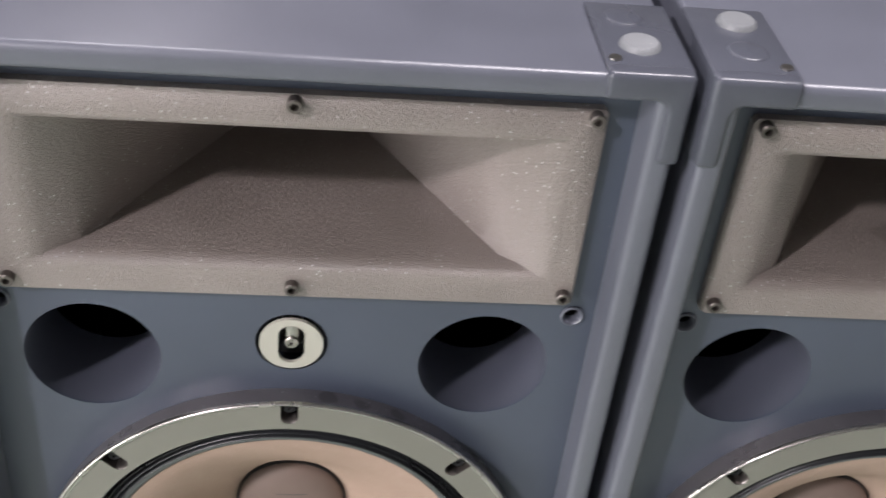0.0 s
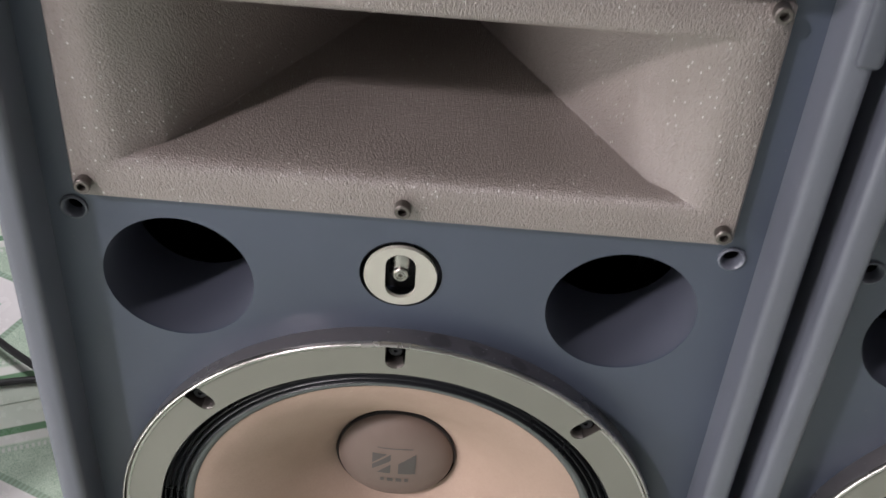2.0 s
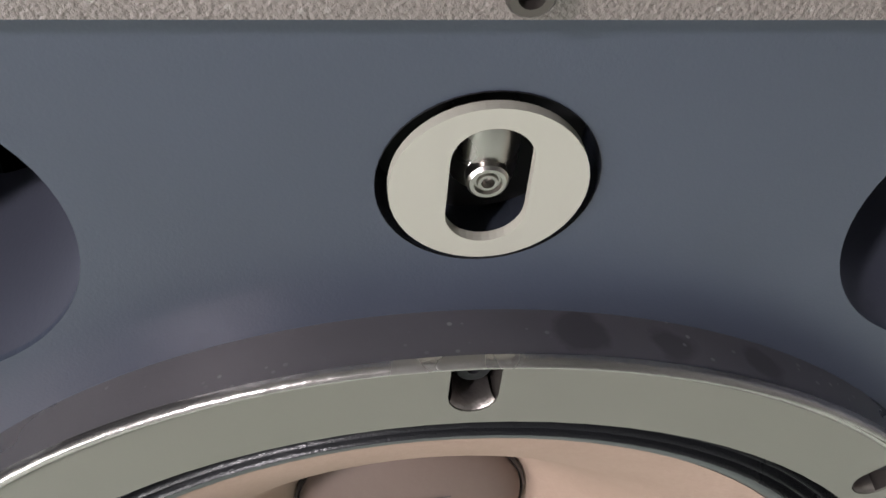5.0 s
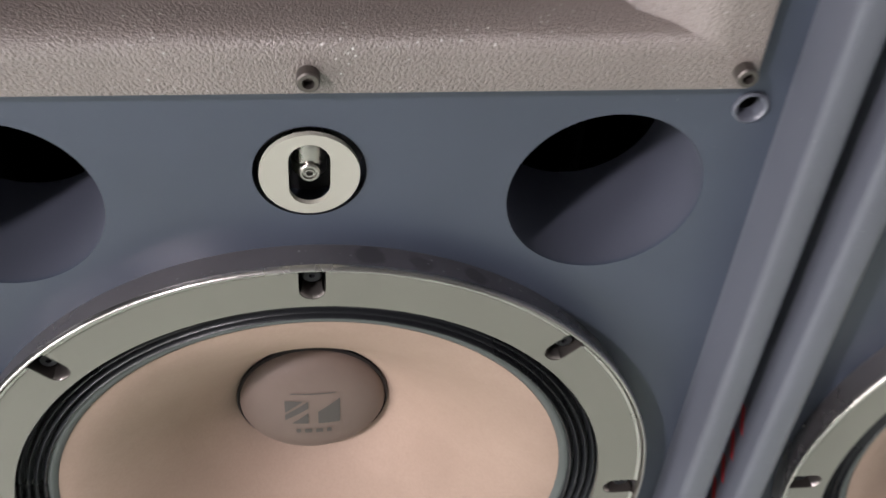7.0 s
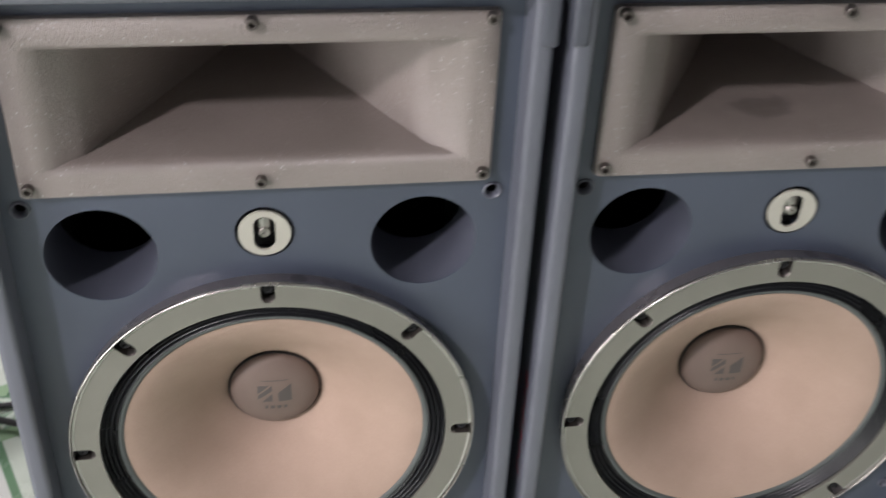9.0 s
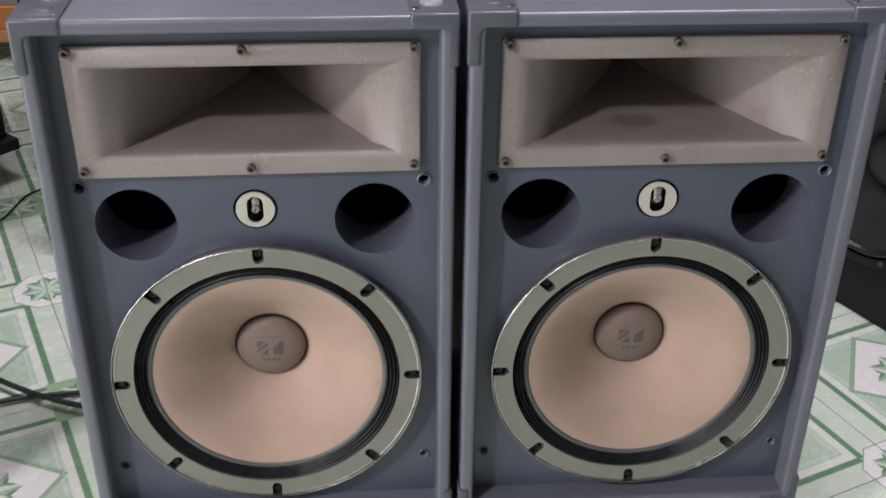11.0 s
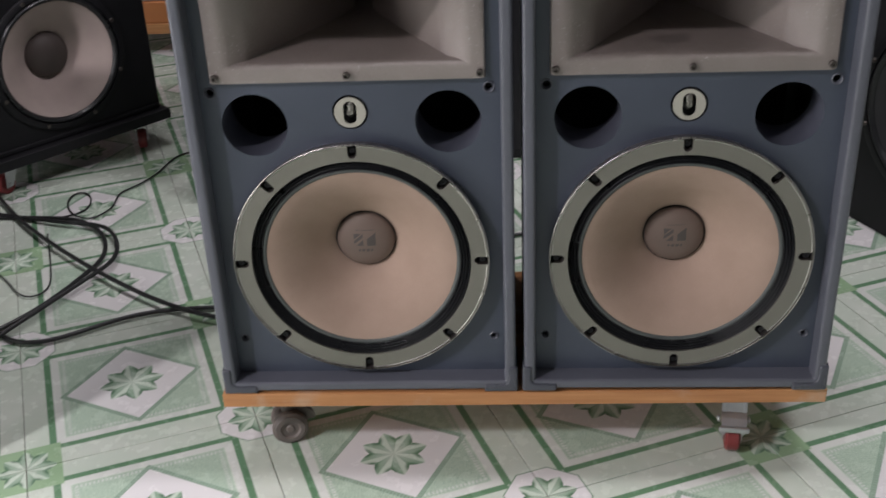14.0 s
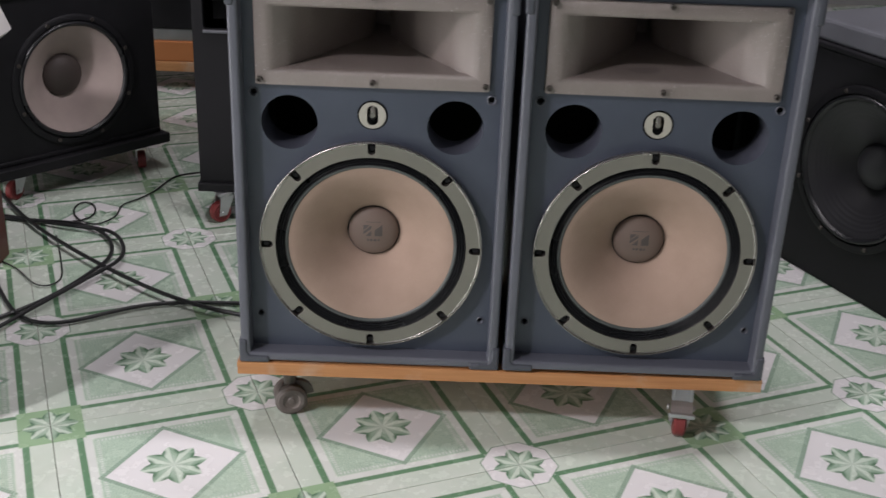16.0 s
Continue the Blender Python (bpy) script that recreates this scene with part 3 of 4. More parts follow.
def loudspeaker(label):
    """Built standing at its own origin: x across the front, the ring's face at y = 0, z from the floor."""
    sp = empty("loudspeaker", label, "loudspeaker", "pair of loudspeakers")
    # shell: a box open at the front
    bm = bmesh.new()
    cz, h2 = (TOP + BOTTOM) / 2, (TOP - BOTTOM) / 2
    rows = [[(x, y, z) for x, z in rounded(0, cz, w, h, r, 4)] for y, w, h, r in (
        (BACK, 0.0, 0.0, 0.0), (BACK, W2 - 0.006, h2 - 0.006, 0.003), (BACK - 0.006, W2, h2, 0.004), (FRONT + 0.0055, W2, h2, 0.004), (FRONT + 0.0034, W2 - 0.0004, h2 - 0.0004, 0.004), (FRONT + 0.0016, W2 - 0.0016, h2 - 0.0016, 0.004), (FRONT + 0.0004, W2 - 0.0034, h2 - 0.0034, 0.003), (FRONT, W2 - 0.0055, h2 - 0.0055, 0.003),
        (FRONT, W2 - 0.0125, h2 - 0.0125, 0.002), (FRONT + 0.0007, W2 - 0.0150, h2 - 0.0148, 0.002), (FRONT + 0.0025, W2 - 0.0170, h2 - 0.0164, 0.002), (FRONT + 0.0055, W2 - 0.018, h2 - 0.017, 0.002), (BAFFLE + 0.02, W2 - 0.018, h2 - 0.017, 0.002))]
    skin(bm, rows[1:])
    bm.faces.new([bm.verts.new(p) for p in rows[1]])
    bmesh.ops.remove_doubles(bm, verts=bm.verts, dist=1e-6)
    part("cabinet", bm, SHELL, sp, "blue-grey vinyl-covered cabinet shell", smooth=35)
    ports = [circle(sx * 0.1425, 0.6115, 0.0485, 64) for sx in (-1, 1)]
    sockets = [(sx * 0.2025, z, r) for sx in (-1, 1) for z, r in ((0.6635, 0.0086), (0.2410, 0.0068))]
    wells = [circle(x, z, r * 0.70, 20) for x, z, r in sockets]
    inner = rounded(0, cz, W2 - 0.0178, h2 - 0.0168, 0.002, 4)
    bm = plate_with_holes(inner, [*ports, circle(0, 0.6294, 0.0262, 48), rounded(0, HORN_Z, 0.185, 0.07, 0.004, 4), circle(0, WOOFER_Z, 0.180, 64), *wells], BAFFLE, BAFFLE + 0.018)
    part("baffle", bm, BLUE, sp, "matt blue-grey baffle board")
    for sx in (-1, 1):
        bm = lathe([(0.0487, BAFFLE + 0.0002), (0.0485, BAFFLE + 0.002), (0.0483, BAFFLE + TUBE)], 64, sx * 0.1425, 0, 0.6115)
        part("port_tube", bm, PORT, sp, "round bass port", smooth=30)
    # black sheet added behind the ports; paints in the dark of the inside
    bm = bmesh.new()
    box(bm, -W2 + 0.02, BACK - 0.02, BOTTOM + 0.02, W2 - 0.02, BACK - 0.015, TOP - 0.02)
    part("inside_dark_sheet", bm, BLACK, sp)
    horn(sp)
    woofer(sp)
    switch(sp)
    for x, z, r in sockets:
        bm = lathe([(r, BAFFLE), (r, BAFFLE - 0.0015), (r * 0.88, BAFFLE - 0.0022), (r * 0.76, BAFFLE - 0.0014), (r * 0.66, BAFFLE + 0.001), (r * 0.62, BAFFLE + 0.006)], 24, x, 0, z)
        ins = part("grille_socket", bm, SHELL, sp, "flared grey grille socket", smooth=40)
        bm = lathe([(r * 0.62, BAFFLE + 0.006), (r * 0.60, BAFFLE + 0.016), (0, BAFFLE + 0.016)], 16, x, 0, z)
        part("socket_hole", bm, BLACK, ins)
    for sx in (-1, 1):
        for top in (True, False):
            corner_guard(sp, sx, top)
    return sp


first = loudspeaker("blue-grey two-way loudspeaker with brown horn and flesh-coloured woofer cone")
second = copy_thing(first, pose(0.4868, -0.008, BOTTOM + 0.0045, 0.3, 0, -0.6) @ pose(0, 0, -BOTTOM))
second["label"] = "blue-grey two-way loudspeaker with a smudge on its brown horn"


for ob in second.children:
    if ob.name.startswith("horn"):
        ob.material_slots[0].link = "OBJECT"
        ob.material_slots[0].material = MARKED_HORN
RED_GLINT = painted("red_glint_paint", (0.55, 0.02, 0.03), 0.4, 200.0, 0.05, 0.1, 0.0)
for x in (-0.2, 0.2):
    for y in (0.03, 0.32):
        bm = lathe([(0.0, 0.0), (0.014, 0.0), (0.016, 0.0008), (0.016, 0.0070), (0.0, 0.0070)], 16)
        bmesh.ops.transform(bm, matrix=pose(x, y, BOTTOM - 0.0075, 90, 0, 0), verts=bm.verts)
        part("foot", bm, RUBBER, second, "flat rubber foot")
# red reflections on the cabinet side, put in as coloured dashes
for k in range(6):
    bm = bmesh.new()
    z = 0.315 + 0.024 * k
    bm.faces.new([bm.verts.new((-W2 - 0.0006, y, z + dz)) for y, dz in ((0.002, 0.0), (0.007, 0.0), (0.016, 0.016), (0.011, 0.016))])
    part("red_dash", bm, RED_GLINT, second, "short red slanted dash painted as a reflection")


# ---- the dolly under them ----
def twin_caster(parent, x, y, top, radius, turn):
    """A caster with two moulded discs either side of a narrow stem and a hood over their tops."""
    m = pose(x, y, 0, 0, 0, turn)
    bm = box(bmesh.new(), -0.026, -0.024, top - 0.0035, 0.026, 0.024, top - 0.0002, 0.001, 1)
    bmesh.ops.transform(bm, matrix=m, verts=bm.verts)
    stem = part("caster", bm, DARK_STEEL, parent, "dull swivel caster with twin discs")
    bm = bmesh.new()
    bmesh.ops.create_cone(bm, cap_ends=True, segments=20, radius1=0.012, radius2=0.016, depth=top - 0.0035 - 1.85 * radius, matrix=Matrix.Translation((0, 0, (top - 0.0035 + 1.85 * radius) / 2)))
    bmesh.ops.transform(bm, matrix=m, verts=bm.verts)
    part("stem", bm, DARK_STEEL, stem, smooth=40)
    arc = [math.radians(10 + 14 * i) for i in range(10)]
    bm = bmesh.new()
    skin(bm, [[(0.010 + q * math.cos(a), y, radius + q * math.sin(a)) for a in arc] for q, y in ((radius - 0.012, -0.006), (radius + 0.005, -0.006), (radius + 0.005, 0.006), (radius - 0.012, 0.006), (radius - 0.012, -0.006))], close=False)
    bmesh.ops.transform(bm, matrix=m, verts=bm.verts)
    part("hood", bm, DARK_STEEL, stem)
    for s in (-1, 1):
        profile = [(0.0, 0.010), (0.006, 0.010), (0.008, 0.0075), (radius * 0.50, 0.0085), (radius * 0.56, 0.0115), (radius * 0.80, 0.0115), (radius * 0.88, 0.0090), (radius - 0.003, 0.0095), (radius, 0.0070), (radius, -0.003), (radius - 0.004, -0.005), (0.0, -0.005)]
        bm = lathe([(q, s * (0.0125 + d)) for q, d in profile], 36, 0, 0, radius)
        bmesh.ops.transform(bm, matrix=m, verts=bm.verts)
        part("wheel", bm, WHEEL_GREY, stem, "worn taupe disc wheel", smooth=35)


def caster(parent, x, y, top, radius, wheel_material, plate_material, turn, pedal=False, name="caster"):
    """A swivel caster: top plate, swivel cup, a pressed fork and a wheel trailing behind it."""
    m = pose(x, y, 0, 0, 0, turn)
    back = -0.55 * radius
    crown = top - 0.0135

    def put(name, bm, material, parent, label="", smooth=None):
        bmesh.ops.transform(bm, matrix=m, verts=bm.verts)
        return part(name, bm, material, parent, label, smooth)

    fork = put(name, box(bmesh.new(), -0.030, -0.025, top - 0.0035, 0.030, 0.025, top - 0.0002, 0.001, 1), plate_material, parent, "zinc swivel caster")
    bm = bmesh.new()
    bmesh.ops.create_cone(bm, cap_ends=True, segments=24, radius1=0.021, radius2=0.024, depth=0.010, matrix=Matrix.Translation((0, 0, top - 0.0085)))
    put("swivel_cup", bm, plate_material, fork, smooth=40)
    rows = []
    for f in range(9):
        t = f / 8
        rows.append((back * t, 0.021 * (1 - t) + 0.011 * t, crown + (radius * 0.72 - crown) * t))
    for s in (-1, 1):
        bm = bmesh.new()
        skin(bm, [[(cx - hx, s * 0.0165, z), (cx + hx, s * 0.0165, z), (cx + hx, s * 0.0145, z), (cx - hx, s * 0.0145, z)] for cx, hx, z in rows])
        put("fork_leg", bm, plate_material, fork)
    put("fork_bridge", box(bmesh.new(), -0.021, -0.0165, crown - 0.003, 0.021, 0.0165, crown, 0.001, 1), plate_material, fork)
    if pedal:
        side = [(0.012, crown - 0.002), (-0.012, crown - 0.004), (back - 0.006, radius + 0.046), (back - 0.016, radius + 0.040), (back - 0.028, radius + 0.030)]
        thick = [(px, pz) for px, pz in side] + [(px + 0.002, pz - 0.003) for px, pz in reversed(side)]
        bm = bmesh.new()
        made = skin(bm, [[(px, s * 0.0205, pz) for px, pz in thick] for s in (-1, 1)])
        for end in made:
            bm.faces.new(end)
        put("brake_plate", bm, plate_material, fork, "bent bright brake plate")
        put("brake_lip", box(bmesh.new(), back - 0.034, -0.0250, radius + 0.022, back - 0.027, 0.0250, radius + 0.033, 0.003, 2), plate_material, fork, "rolled lip of the brake")
        for s in (-1, 1):
            bm = lathe([(0.0, 0.0), (0.0055, 0.0), (0.0065, 0.002), (0.0055, 0.004), (0.0, 0.005)], 14)
            bmesh.ops.transform(bm, matrix=pose(back - 0.004, s * 0.0225, radius + 0.030, 0, 0, 0 if s > 0 else 180), verts=bm.verts)
            put("rivet", bm, plate_material, fork, smooth=40)
    bm = lathe([(0.0, -0.0115), (radius * 0.55, -0.0115), (radius * 0.62, -0.0095), (radius - 0.004, -0.0120), (radius, -0.0085), (radius, 0.0085), (radius - 0.004, 0.0120), (radius * 0.62, 0.0095), (radius * 0.55, 0.0115), (0.0, 0.0115)], 32, back, 0, radius)
    bmesh.ops.transform(bm, matrix=m, verts=bm.verts)
    part("wheel", bm, wheel_material, fork, "worn caster wheel", smooth=40)
    bm = lathe([(0.0, -0.0200), (0.004, -0.0200), (0.0055, -0.018), (0.0055, 0.018), (0.004, 0.0200), (0.0, 0.0200)], 12, back, 0, radius)
    bmesh.ops.transform(bm, matrix=m, verts=bm.verts)
    part("axle", bm, plate_material, fork)


dolly = empty("dolly", "orange-brown wooden board on casters under the loudspeakers", "dolly")
bm = bmesh.new()
box(bm, -0.245, -0.018, 0.1285, 0.732, 0.375, 0.1545, 0.002, 2)
part("board", bm, WOOD, dolly, "worn orange-brown wooden board")
twin_caster(dolly, -0.160, 0.070, 0.1285, 0.0315, 14)
caster(dolly, 0.603, 0.050, 0.1285, 0.031, WHEEL_RED, ZINC, 82, True)
caster(dolly, -0.150, 0.33, 0.1285, 0.036, WHEEL_GREY, ZINC, 10)
caster(dolly, 0.640, 0.33, 0.1285, 0.036, WHEEL_RED, ZINC, 50)

# ---- things round about ----
def framed(px, py, dx, dy):
    """A pose with x along (dx, dy), y away from the viewer, at (px, py)."""
    n = math.hypot(dx, dy)
    return pose(px, py, 0, 0, 0, math.degrees(math.atan2(dy / n, dx / n)))


def side_woofer(parent, cx, cz, radius, front, cone_mat, dome_mat, rim_mat, ribs=0, depth=0.50, cap=0.385):
    """A woofer on a front board at y = front; the cone sinks to +y."""
    rim = part("woofer", lathe([(radius * 1.21, front), (radius * 1.21, front - 0.006), (radius * 1.18, front - 0.009), (radius * 1.10, front - 0.009), (radius * 1.09, front - 0.004)], 80, cx, 0, cz), rim_mat, parent, "round woofer set in the front board", smooth=35)
    rows = []
    for i in range(15):
        a = math.pi * i / 14
        rows.append((radius * (1.09 - 0.10 * i / 14), front - 0.004 - 0.008 * math.sin(a)))
    part("surround", lathe(rows, 80, cx, 0, cz), SURROUND, rim, smooth=60)
    rows = []
    steps = 40
    for i in range(steps + 1):
        f = i / steps
        ripple = ribs * 0.0004 * math.sin(f * math.pi * 22) if 0.08 < f < 0.5 else 0
        rows.append((radius * (0.99 - (1.005 - cap) * f), front - 0.003 + radius * depth * f ** 1.2 + ripple))
    part("cone", lathe(rows, 80, cx, 0, cz), cone_mat, rim, smooth=60)
    y1 = rows[-1][1]
    rows = [(radius * cap * math.cos(t), y1 - 0.004 - radius * 0.20 * math.sin(t)) for t in [math.pi / 2 * i / 8 for i in range(9)]]
    rows[-1] = (0, rows[-1][1])
    part("dust_cap", lathe(rows, 48, cx, 0, cz), dome_mat, rim, smooth=60)
    for k in range(8):
        a = (k + 0.5) * math.pi / 4
        bm = lathe([(0.006, front - 0.009), (0.005, front - 0.012), (0, front - 0.012)], 10, cx + radius * 1.145 * math.cos(a), 0, cz + radius * 1.145 * math.sin(a))
        part("screw", bm, DARK_STEEL, rim, smooth=40)
    return rim


def open_box(bm, x0, y0, z0, x1, y1, z1, cx, cz, r):
    """A cabinet whose front board has a round opening."""
    plate_with_holes([(x0 + 0.003, z0 + 0.003), (x1 - 0.003, z0 + 0.003), (x1 - 0.003, z1 - 0.003), (x0 + 0.003, z1 - 0.003)], [circle(cx, cz, r, 64)], y0, y0 + 0.018, bm)
    mx, mz, w, h = (x0 + x1) / 2, (z0 + z1) / 2, (x1 - x0) / 2, (z1 - z0) / 2
    skin(bm, [[(x, y, z) for x, z in rounded(mx, mz, w - d, h - d, 0.003, 3)] for y, d in ((y0, 0.003), (y0 + 0.003, 0.0), (y1, 0.0), (y1, w - 0.01 if w < h else h - 0.01))])


GREY_TOP = painted("grey_top_lacquer", (0.11, 0.115, 0.13), 0.45, 400.0, 0.15, 0.1, 0.02)
DARK_CONE = painted("black_paper_cone", (0.031, 0.031, 0.035), 0.38, 300.0, 0.2, 0.15, 0.02)
DARK_CAP = painted("grey_cap", (0.046, 0.047, 0.052), 0.48, 300.0, 0.1, 0.1, 0.02)
OLD_CAP = painted("brown_cap", (0.075, 0.06, 0.055), 0.6, 300.0, 0.1, 0.1, 0.02)
CHARCOAL = painted("charcoal_cabinet", (0.0085, 0.0085, 0.0105), 0.55, 500.0, 0.2, 0.15, 0.02, 0.0, 0.3)

# the black loudspeaker with a pale cone
m = framed(-0.731, 1.416, 0.69, 0.724)
pale = empty("loudspeaker", "black floor loudspeaker with a pale pinkish woofer cone", "loudspeaker")
bm = bmesh.new()
open_box(bm, -0.520, 0.0, 0.107, 0.0, 0.46, 0.80, -0.264, 0.314, 0.166)
part("cabinet", bm, BLACK_BOX, pale, "scuffed black cabinet", smooth=40)
bm = bmesh.new()
box(bm, -0.50, -0.010, 0.56, -0.02, 0.004, 0.60, 0.004, 2)
part("ledge", bm, DARK_CAP, pale)
bm = bmesh.new()
box(bm, -0.515, -0.006, 0.108, -0.004, 0.004, 0.121, 0.003, 2)
part("bottom_rail", bm, BLACK_BOX, pale)
OLD_CONE = painted("faded_cone_paper", (0.47, 0.385, 0.355), 0.75, 300.0, 0.2, 0.14, 0.02)
side_woofer(pale, -0.264, 0.314, 0.152, 0.0, OLD_CONE, OLD_CAP, BLACK_BOX)
pale.matrix_world = m
low = empty("dolly", "low black board on red-wheeled casters under a loudspeaker", "dolly")
bm = bmesh.new()
box(bm, -0.53, -0.03, 0.078, 0.012, 0.46, 0.1068, 0.003, 2)
part("board", bm, BLACK_BOX, low, "black painted board")
for x, y, a in ((-0.055, 0.03, 60), (-0.45, 0.03, 20), (-0.06, 0.40, 10), (-0.45, 0.40, 80)):
    caster(low, x, y, 0.078, 0.027, WHEEL_RED, ZINC, a)
low.matrix_world = m

# the charcoal cabinet close behind
tall = empty("loudspeaker", "charcoal loudspeaker cabinet with an upper recess, on a dolly", "loudspeaker")
bm = plate_with_holes([(-0.525, 0.112), (-0.06, 0.112), (-0.06, 0.84), (-0.525, 0.84)], [rounded(-0.2925, 0.66, 0.205, 0.135, 0.008, 4)], 1.0, 1.018)
part("front_board", bm, CHARCOAL, tall)
bm = bmesh.new()
rows = [[(-0.2925 + x, y, 0.476 + z) for x, z in ((-w, -h), (w, -h), (w, h), (-w, h))] for y, w, h in ((1.018, 0.2325, 0.364), (1.40, 0.2325, 0.364), (1.40, 0.0, 0.0))]
skin(bm, rows)
part("cabinet", bm, CHARCOAL, tall)
bm = bmesh.new()
box(bm, -0.497, 0.992, 0.517, -0.088, 1.0, 0.525, 0.002, 2)
part("recess_lip", bm, GREY_TOP, tall, "pale grey lip")
bm = bmesh.new()
box(bm, -0.49, 1.10, 0.53, -0.095, 1.11, 0.79)
part("recess_back", bm, BLACK, tall)
trolley = empty("dolly", "charcoal board on red-wheeled casters under a cabinet", "dolly")
bm = bmesh.new()
box(bm, -0.53, 0.985, 0.088, -0.055, 1.40, 0.1115, 0.003, 2)
part("board", bm, CHARCOAL, trolley)
for x, y, a in ((-0.462, 1.005, 40), (-0.12, 1.005, 70), (-0.462, 1.36, 0), (-0.12, 1.36, 20)):
    caster(trolley, x, y, 0.088, 0.029, WHEEL_RED, ZINC, a)

# the far dolly with its orange plank
far = empty("dolly", "orange wooden dolly far back, holding a black case", "dolly")
bm = bmesh.new()
box(bm, -1.45, 2.19, 0.109, -0.45, 2.60, 0.182, 0.004, 2)
part("plank", bm, ORANGE, far, "bright orange plank")
bm = bmesh.new()
box(bm, -1.45, 2.185, 0.072, -0.45, 2.60, 0.1085, 0.003, 2)
part("board", bm, WOOD, far)
for x, y in ((-1.32, 2.25), (-0.58, 2.25), (-1.32, 2.54), (-0.58, 2.54)):
    caster(far, x, y, 0.072, 0.025, WHEEL_GREY, ZINC, 30)
case = empty("equipment_case", "black case with a grey base on the far dolly", "case")
bm = bmesh.new()
box(bm, -1.40, 2.20, 0.1825, -0.50, 2.58, 0.226, 0.004, 2)
part("base", bm, ZINC, case, "dull grey base")
bm = bmesh.new()
box(bm, -1.41, 2.195, 0.2265, -0.49, 2.59, 0.95, 0.006, 2)
part("body", bm, BLACK_BOX, case)

# the black loudspeaker standing askew on the floor
m = framed(1.021, 0.890, 0.447, -0.894)
askew = empty("loudspeaker", "black floor loudspeaker with a black ribbed woofer and a grey top", "loudspeaker")
bm = bmesh.new()
open_box(bm, -0.035, 0.0, 0.0005, 0.505, 0.50, 0.572, 0.205, 0.316, 0.184)
part("cabinet", bm, BLACK_BOX, askew, "black painted cabinet", smooth=40)
bm = bmesh.new()
box(bm, -0.045, -0.012, 0.573, 0.515, 0.51, 0.589, 0.005, 2)
part("edge_band", bm, CHARCOAL, askew)
bm = bmesh.new()
box(bm, -0.040, -0.006, 0.590, 0.510, 0.505, 0.642, 0.008, 2)
part("top", bm, GREY_TOP, askew, "grey lacquered top")
side_woofer(askew, 0.205, 0.316, 0.167, 0.0, DARK_CONE, DARK_CAP, CHARCOAL, 1, 0.42, 0.335)
askew.matrix_world = m

# the white party loudspeaker with an orange front
m = framed(-0.741, -0.057, 0.963, 0.268)
party = empty("party_loudspeaker", "white rounded loudspeaker with an orange lower front, on black casters", "loudspeaker")
bm = bmesh.new()
rows = [[(-0.21 + x, 0.125 + y, z) for x, y in rounded(0, 0, 0.21 + d, 0.125 + d * 0.4, 0.022, 5)] for z, d in ((0.068, -0.02), (0.070, -0.006), (0.078, 0.0), (0.16, 0.010), (0.30, 0.018), (0.60, 0.026), (0.94, 0.030), (0.955, 0.026), (0.96, 0.012))]
made = skin(bm, rows)
bm.faces.new(made[0])
bm.faces.new(made[-1])
part("cabinet", bm, WHITE, party, "glossy white cabinet", smooth=40)
bm = bmesh.new()
box(bm, -0.395, -0.011, 0.088, -0.024, 0.004, 0.285, 0.004, 2)
part("front_panel", bm, ORANGE, party, "matt orange panel")
bm = bmesh.new()
box(bm, -0.41, 0.012, 0.050, -0.012, 0.24, 0.0675, 0.006, 2)
part("base", bm, CHARCOAL, party, "black base")
for x, y in ((-0.045, 0.045), (-0.37, 0.045), (-0.045, 0.205), (-0.37, 0.205)):
    caster(party, x, y, 0.050, 0.021, BLACK_BOX, CHARCOAL, 80)
party.matrix_world = m

# the slim tower and what stands on it
tower = empty("tower_loudspeaker", "slim black tower with a red-brown side panel", "loudspeaker")
bm = bmesh.new()
box(bm, -1.22, 0.640, 0.0005, -0.972, 0.735, 0.465, 0.004, 2)
part("body", bm, BLACK_BOX, tower)
bm = bmesh.new()
box(bm, -0.9715, 0.650, 0.002, -0.955, 0.735, 0.466, 0.003, 2)
part("side_panel", bm, RED_WOOD, tower, "glossy red-brown side panel")
bm = bmesh.new()
box(bm, -1.21, 0.625, 0.4665, -0.935, 0.745, 0.558, 0.006, 2)
part("cap", bm, BLACK_BOX, tower, "black top block")
bm = bmesh.new()
box(bm, -0.95, 0.615, 0.485, -0.925, 0.628, 0.492, 0.002, 1)
part("latch", bm, ZINC, tower)
shade = empty("lamp_shade", "white tapered shade standing on the slim tower", "lamp shade")
bm = bmesh.new()
rows = [[(-1.10 + x, 0.68 + y, z + 0.018) for x, y in rounded(0, 0, w, d, 0.012, 4)] for z, w, d in ((0.5405, 0.200, 0.075), (0.552, 0.212, 0.082), (0.70, 0.165, 0.06), (0.71, 0.155, 0.05))]
made = skin(bm, rows)
bm.faces.new(made[0])
bm.faces.new(made[-1])
part("shade", bm, WHITE, shade, smooth=40)

# cables on the floor
def floor_cable(points, radius, label, lift=0.0):
    n = len(points)
    return cable("cable", [(x, y, radius + 0.0004 + lift * math.sin(math.pi * k / (n - 1))) for k, (x, y) in enumerate(points)], radius, label)


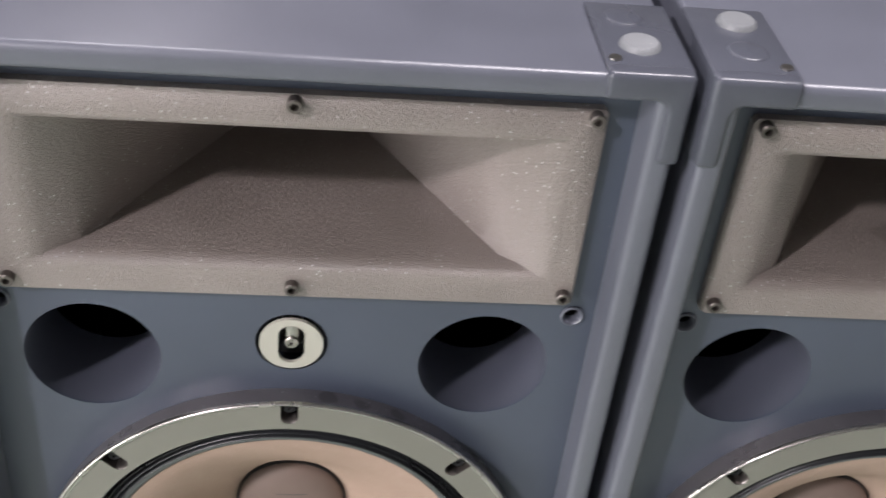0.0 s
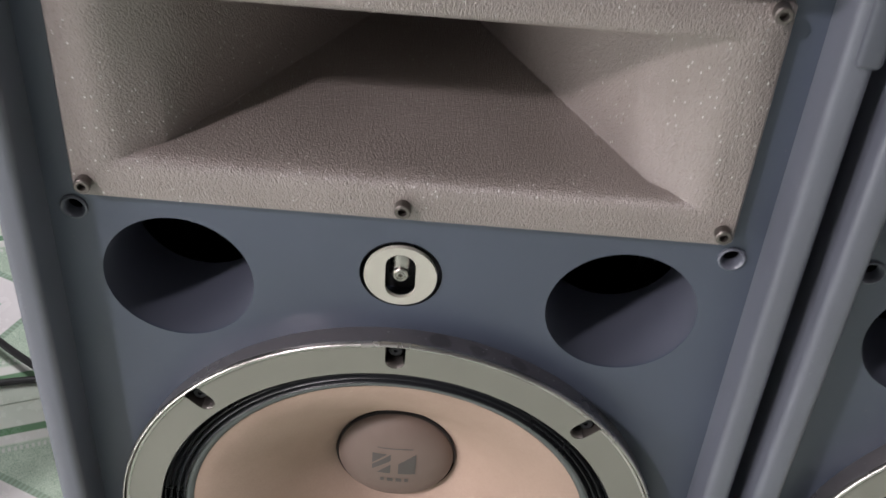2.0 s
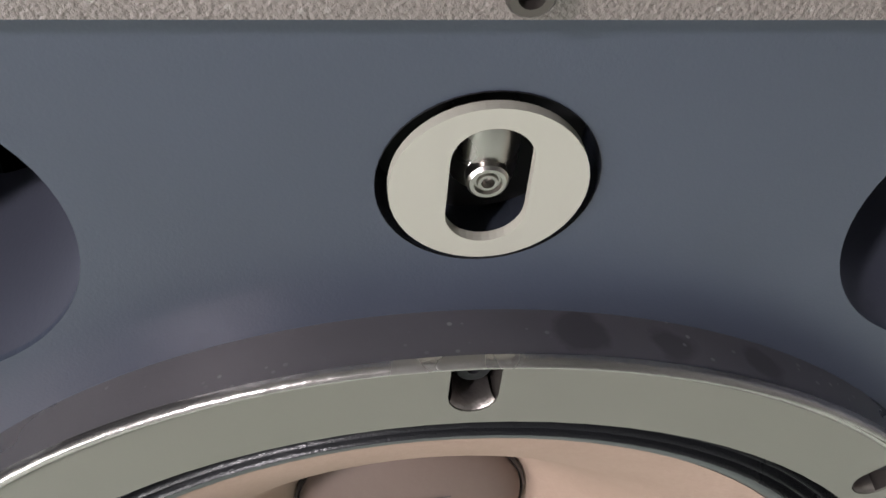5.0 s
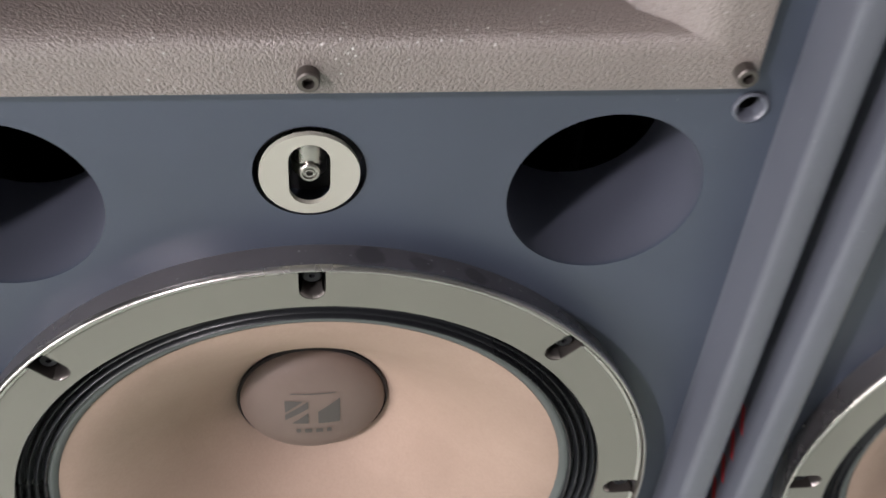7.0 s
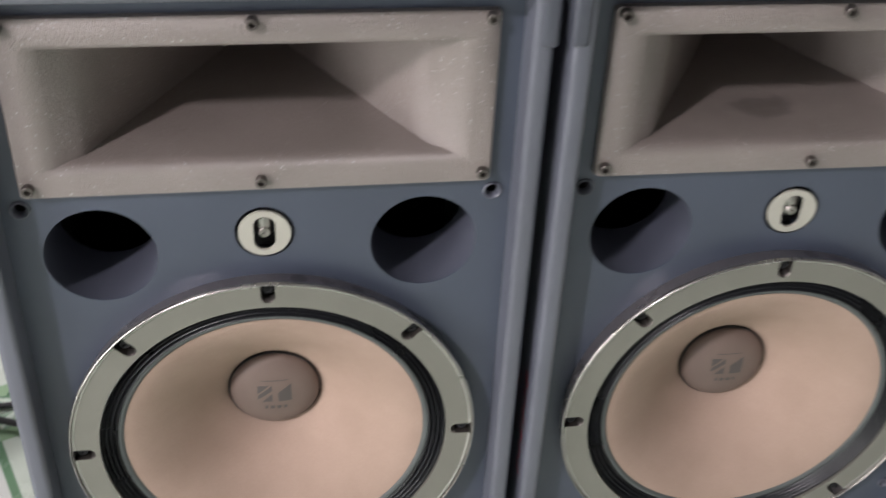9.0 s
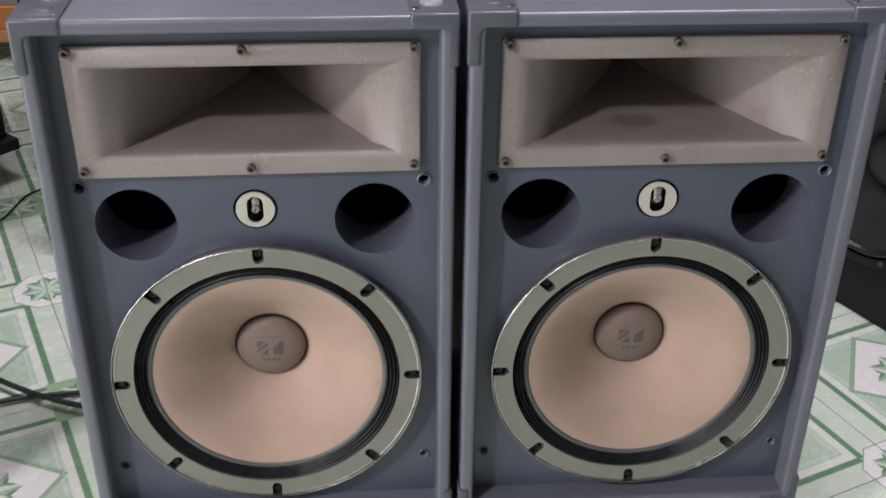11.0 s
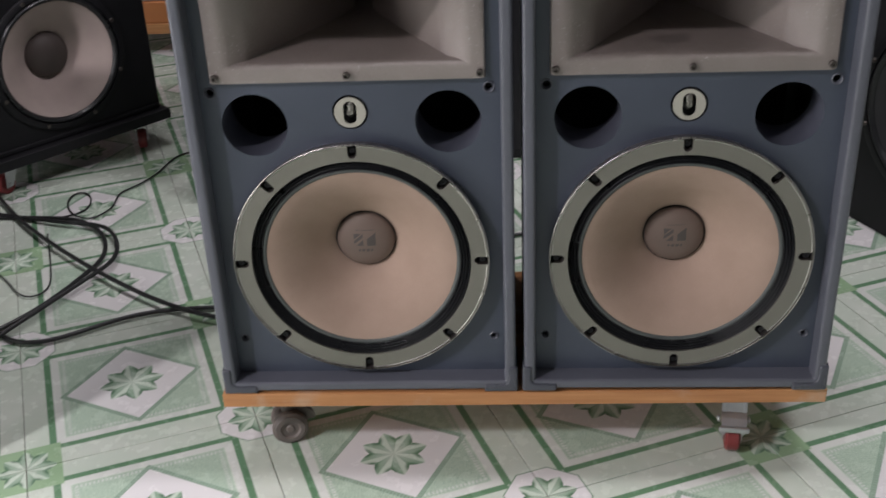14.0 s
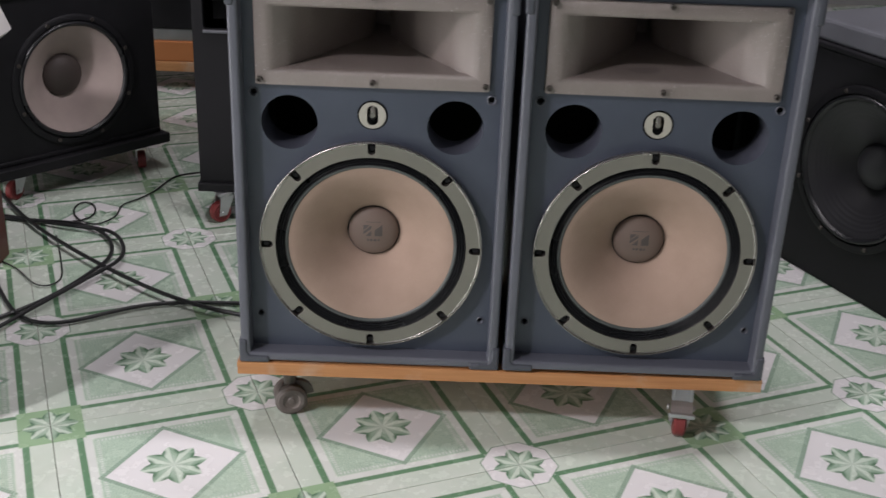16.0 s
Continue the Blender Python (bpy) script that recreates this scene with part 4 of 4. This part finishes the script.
floor_cable([(-1.135, 1.142), (-1.013, 0.965), (-0.887, 0.822), (-0.688, 0.639), (-0.505, 0.497), (-0.361, 0.434), (-0.24, 0.41), (-0.1, 0.46)], 0.0052, "thick black cable running across the tiles", 0.014)
floor_cable([(-0.945, 0.60), (-0.864, 0.456), (-0.806, 0.380), (-0.725, 0.360), (-0.652, 0.403), (-0.571, 0.464), (-0.491, 0.49), (-0.375, 0.5), (-0.25, 0.502), (-0.1, 0.52)], 0.0048, "thick black cable curving towards the dolly", 0.004)
floor_cable([(-1.10, 0.955), (-0.971, 0.933), (-0.868, 0.934), (-0.779, 0.895), (-0.715, 0.81), (-0.690, 0.708), (-0.723, 0.624), (-0.754, 0.52), (-0.835, 0.398), (-0.93, 0.32)], 0.0050, "black cable bent in a wide loop", 0.006)
floor_cable([(-1.09, 0.975), (-0.921, 0.917), (-0.822, 0.886), (-0.728, 0.870), (-0.672, 0.766), (-0.655, 0.68), (-0.706, 0.590), (-0.749, 0.500), (-0.810, 0.39), (-0.847, 0.308), (-0.92, 0.22)], 0.0050, "black cable lying in a double loop", 0.016)
floor_cable([(-0.50, 1.38), (-0.64, 1.345), (-0.685, 1.30), (-0.689, 1.202), (-0.733, 1.108), (-0.772, 1.072), (-0.753, 1.003), (-0.77, 0.952), (-0.797, 0.919), (-0.851, 0.951), (-0.888, 1.02), (-0.886, 1.08), (-0.848, 1.085), (-0.812, 1.012), (-0.83, 0.945), (-0.93, 0.93)], 0.0022, "thin black wire with a small curl", 0.003)
floor_cable([(-1.0, 0.72), (-0.963, 0.688), (-0.899, 0.648), (-0.849, 0.569), (-0.804, 0.545), (-0.776, 0.583), (-0.795, 0.65), (-0.828, 0.734), (-0.877, 0.854)], 0.0020, "thin black wire in an open loop", 0.004)
floor_cable([(0.05, 0.75), (0.16, 0.80), (0.26, 0.79), (0.36, 0.84), (0.5, 0.86)], 0.0040, "black cable behind the loudspeakers", 0.004)

# a black cabinet standing behind the pair
behind = empty("loudspeaker", "plain black cabinet standing behind the pair", "loudspeaker")
bm = bmesh.new()
box(bm, 0.10, 1.25, 0.0005, 0.70, 1.65, 0.80, 0.006, 2)
part("cabinet", bm, BLACK_BOX, behind)
bm = bmesh.new()
box(bm, 0.13, 1.243, 0.03, 0.67, 1.2495, 0.77, 0.002, 1)
part("grille", bm, CHARCOAL, behind)


# ---- floor tiles ----
bm = bmesh.new()
box(bm, -0.1992, -0.1992, -0.008, 0.1992, 0.1992, 0.0, 0.0008, 1)
tile_mesh = bpy.data.meshes.new("floor_tile")
bm.to_mesh(tile_mesh)
bm.free()
tile_mesh.materials.append(TILE)
for i in range(-14, 16):
    for j in range(-14, 16):
        c = ORIGIN + U * (i + 0.5) + V * (j + 0.5)
        if X0 - 0.05 < c.x < X1 + 0.05 and Y0 - 0.05 < c.y < Y1 + 0.05:
            ob = new("floor_tile", tile_mesh)
            ob.parent = floor
            ob.matrix_basis = Matrix.Translation(c) @ pose(0, 0, 0, 0, 0, 22.0 + (90 if (i + j) % 2 else 0))
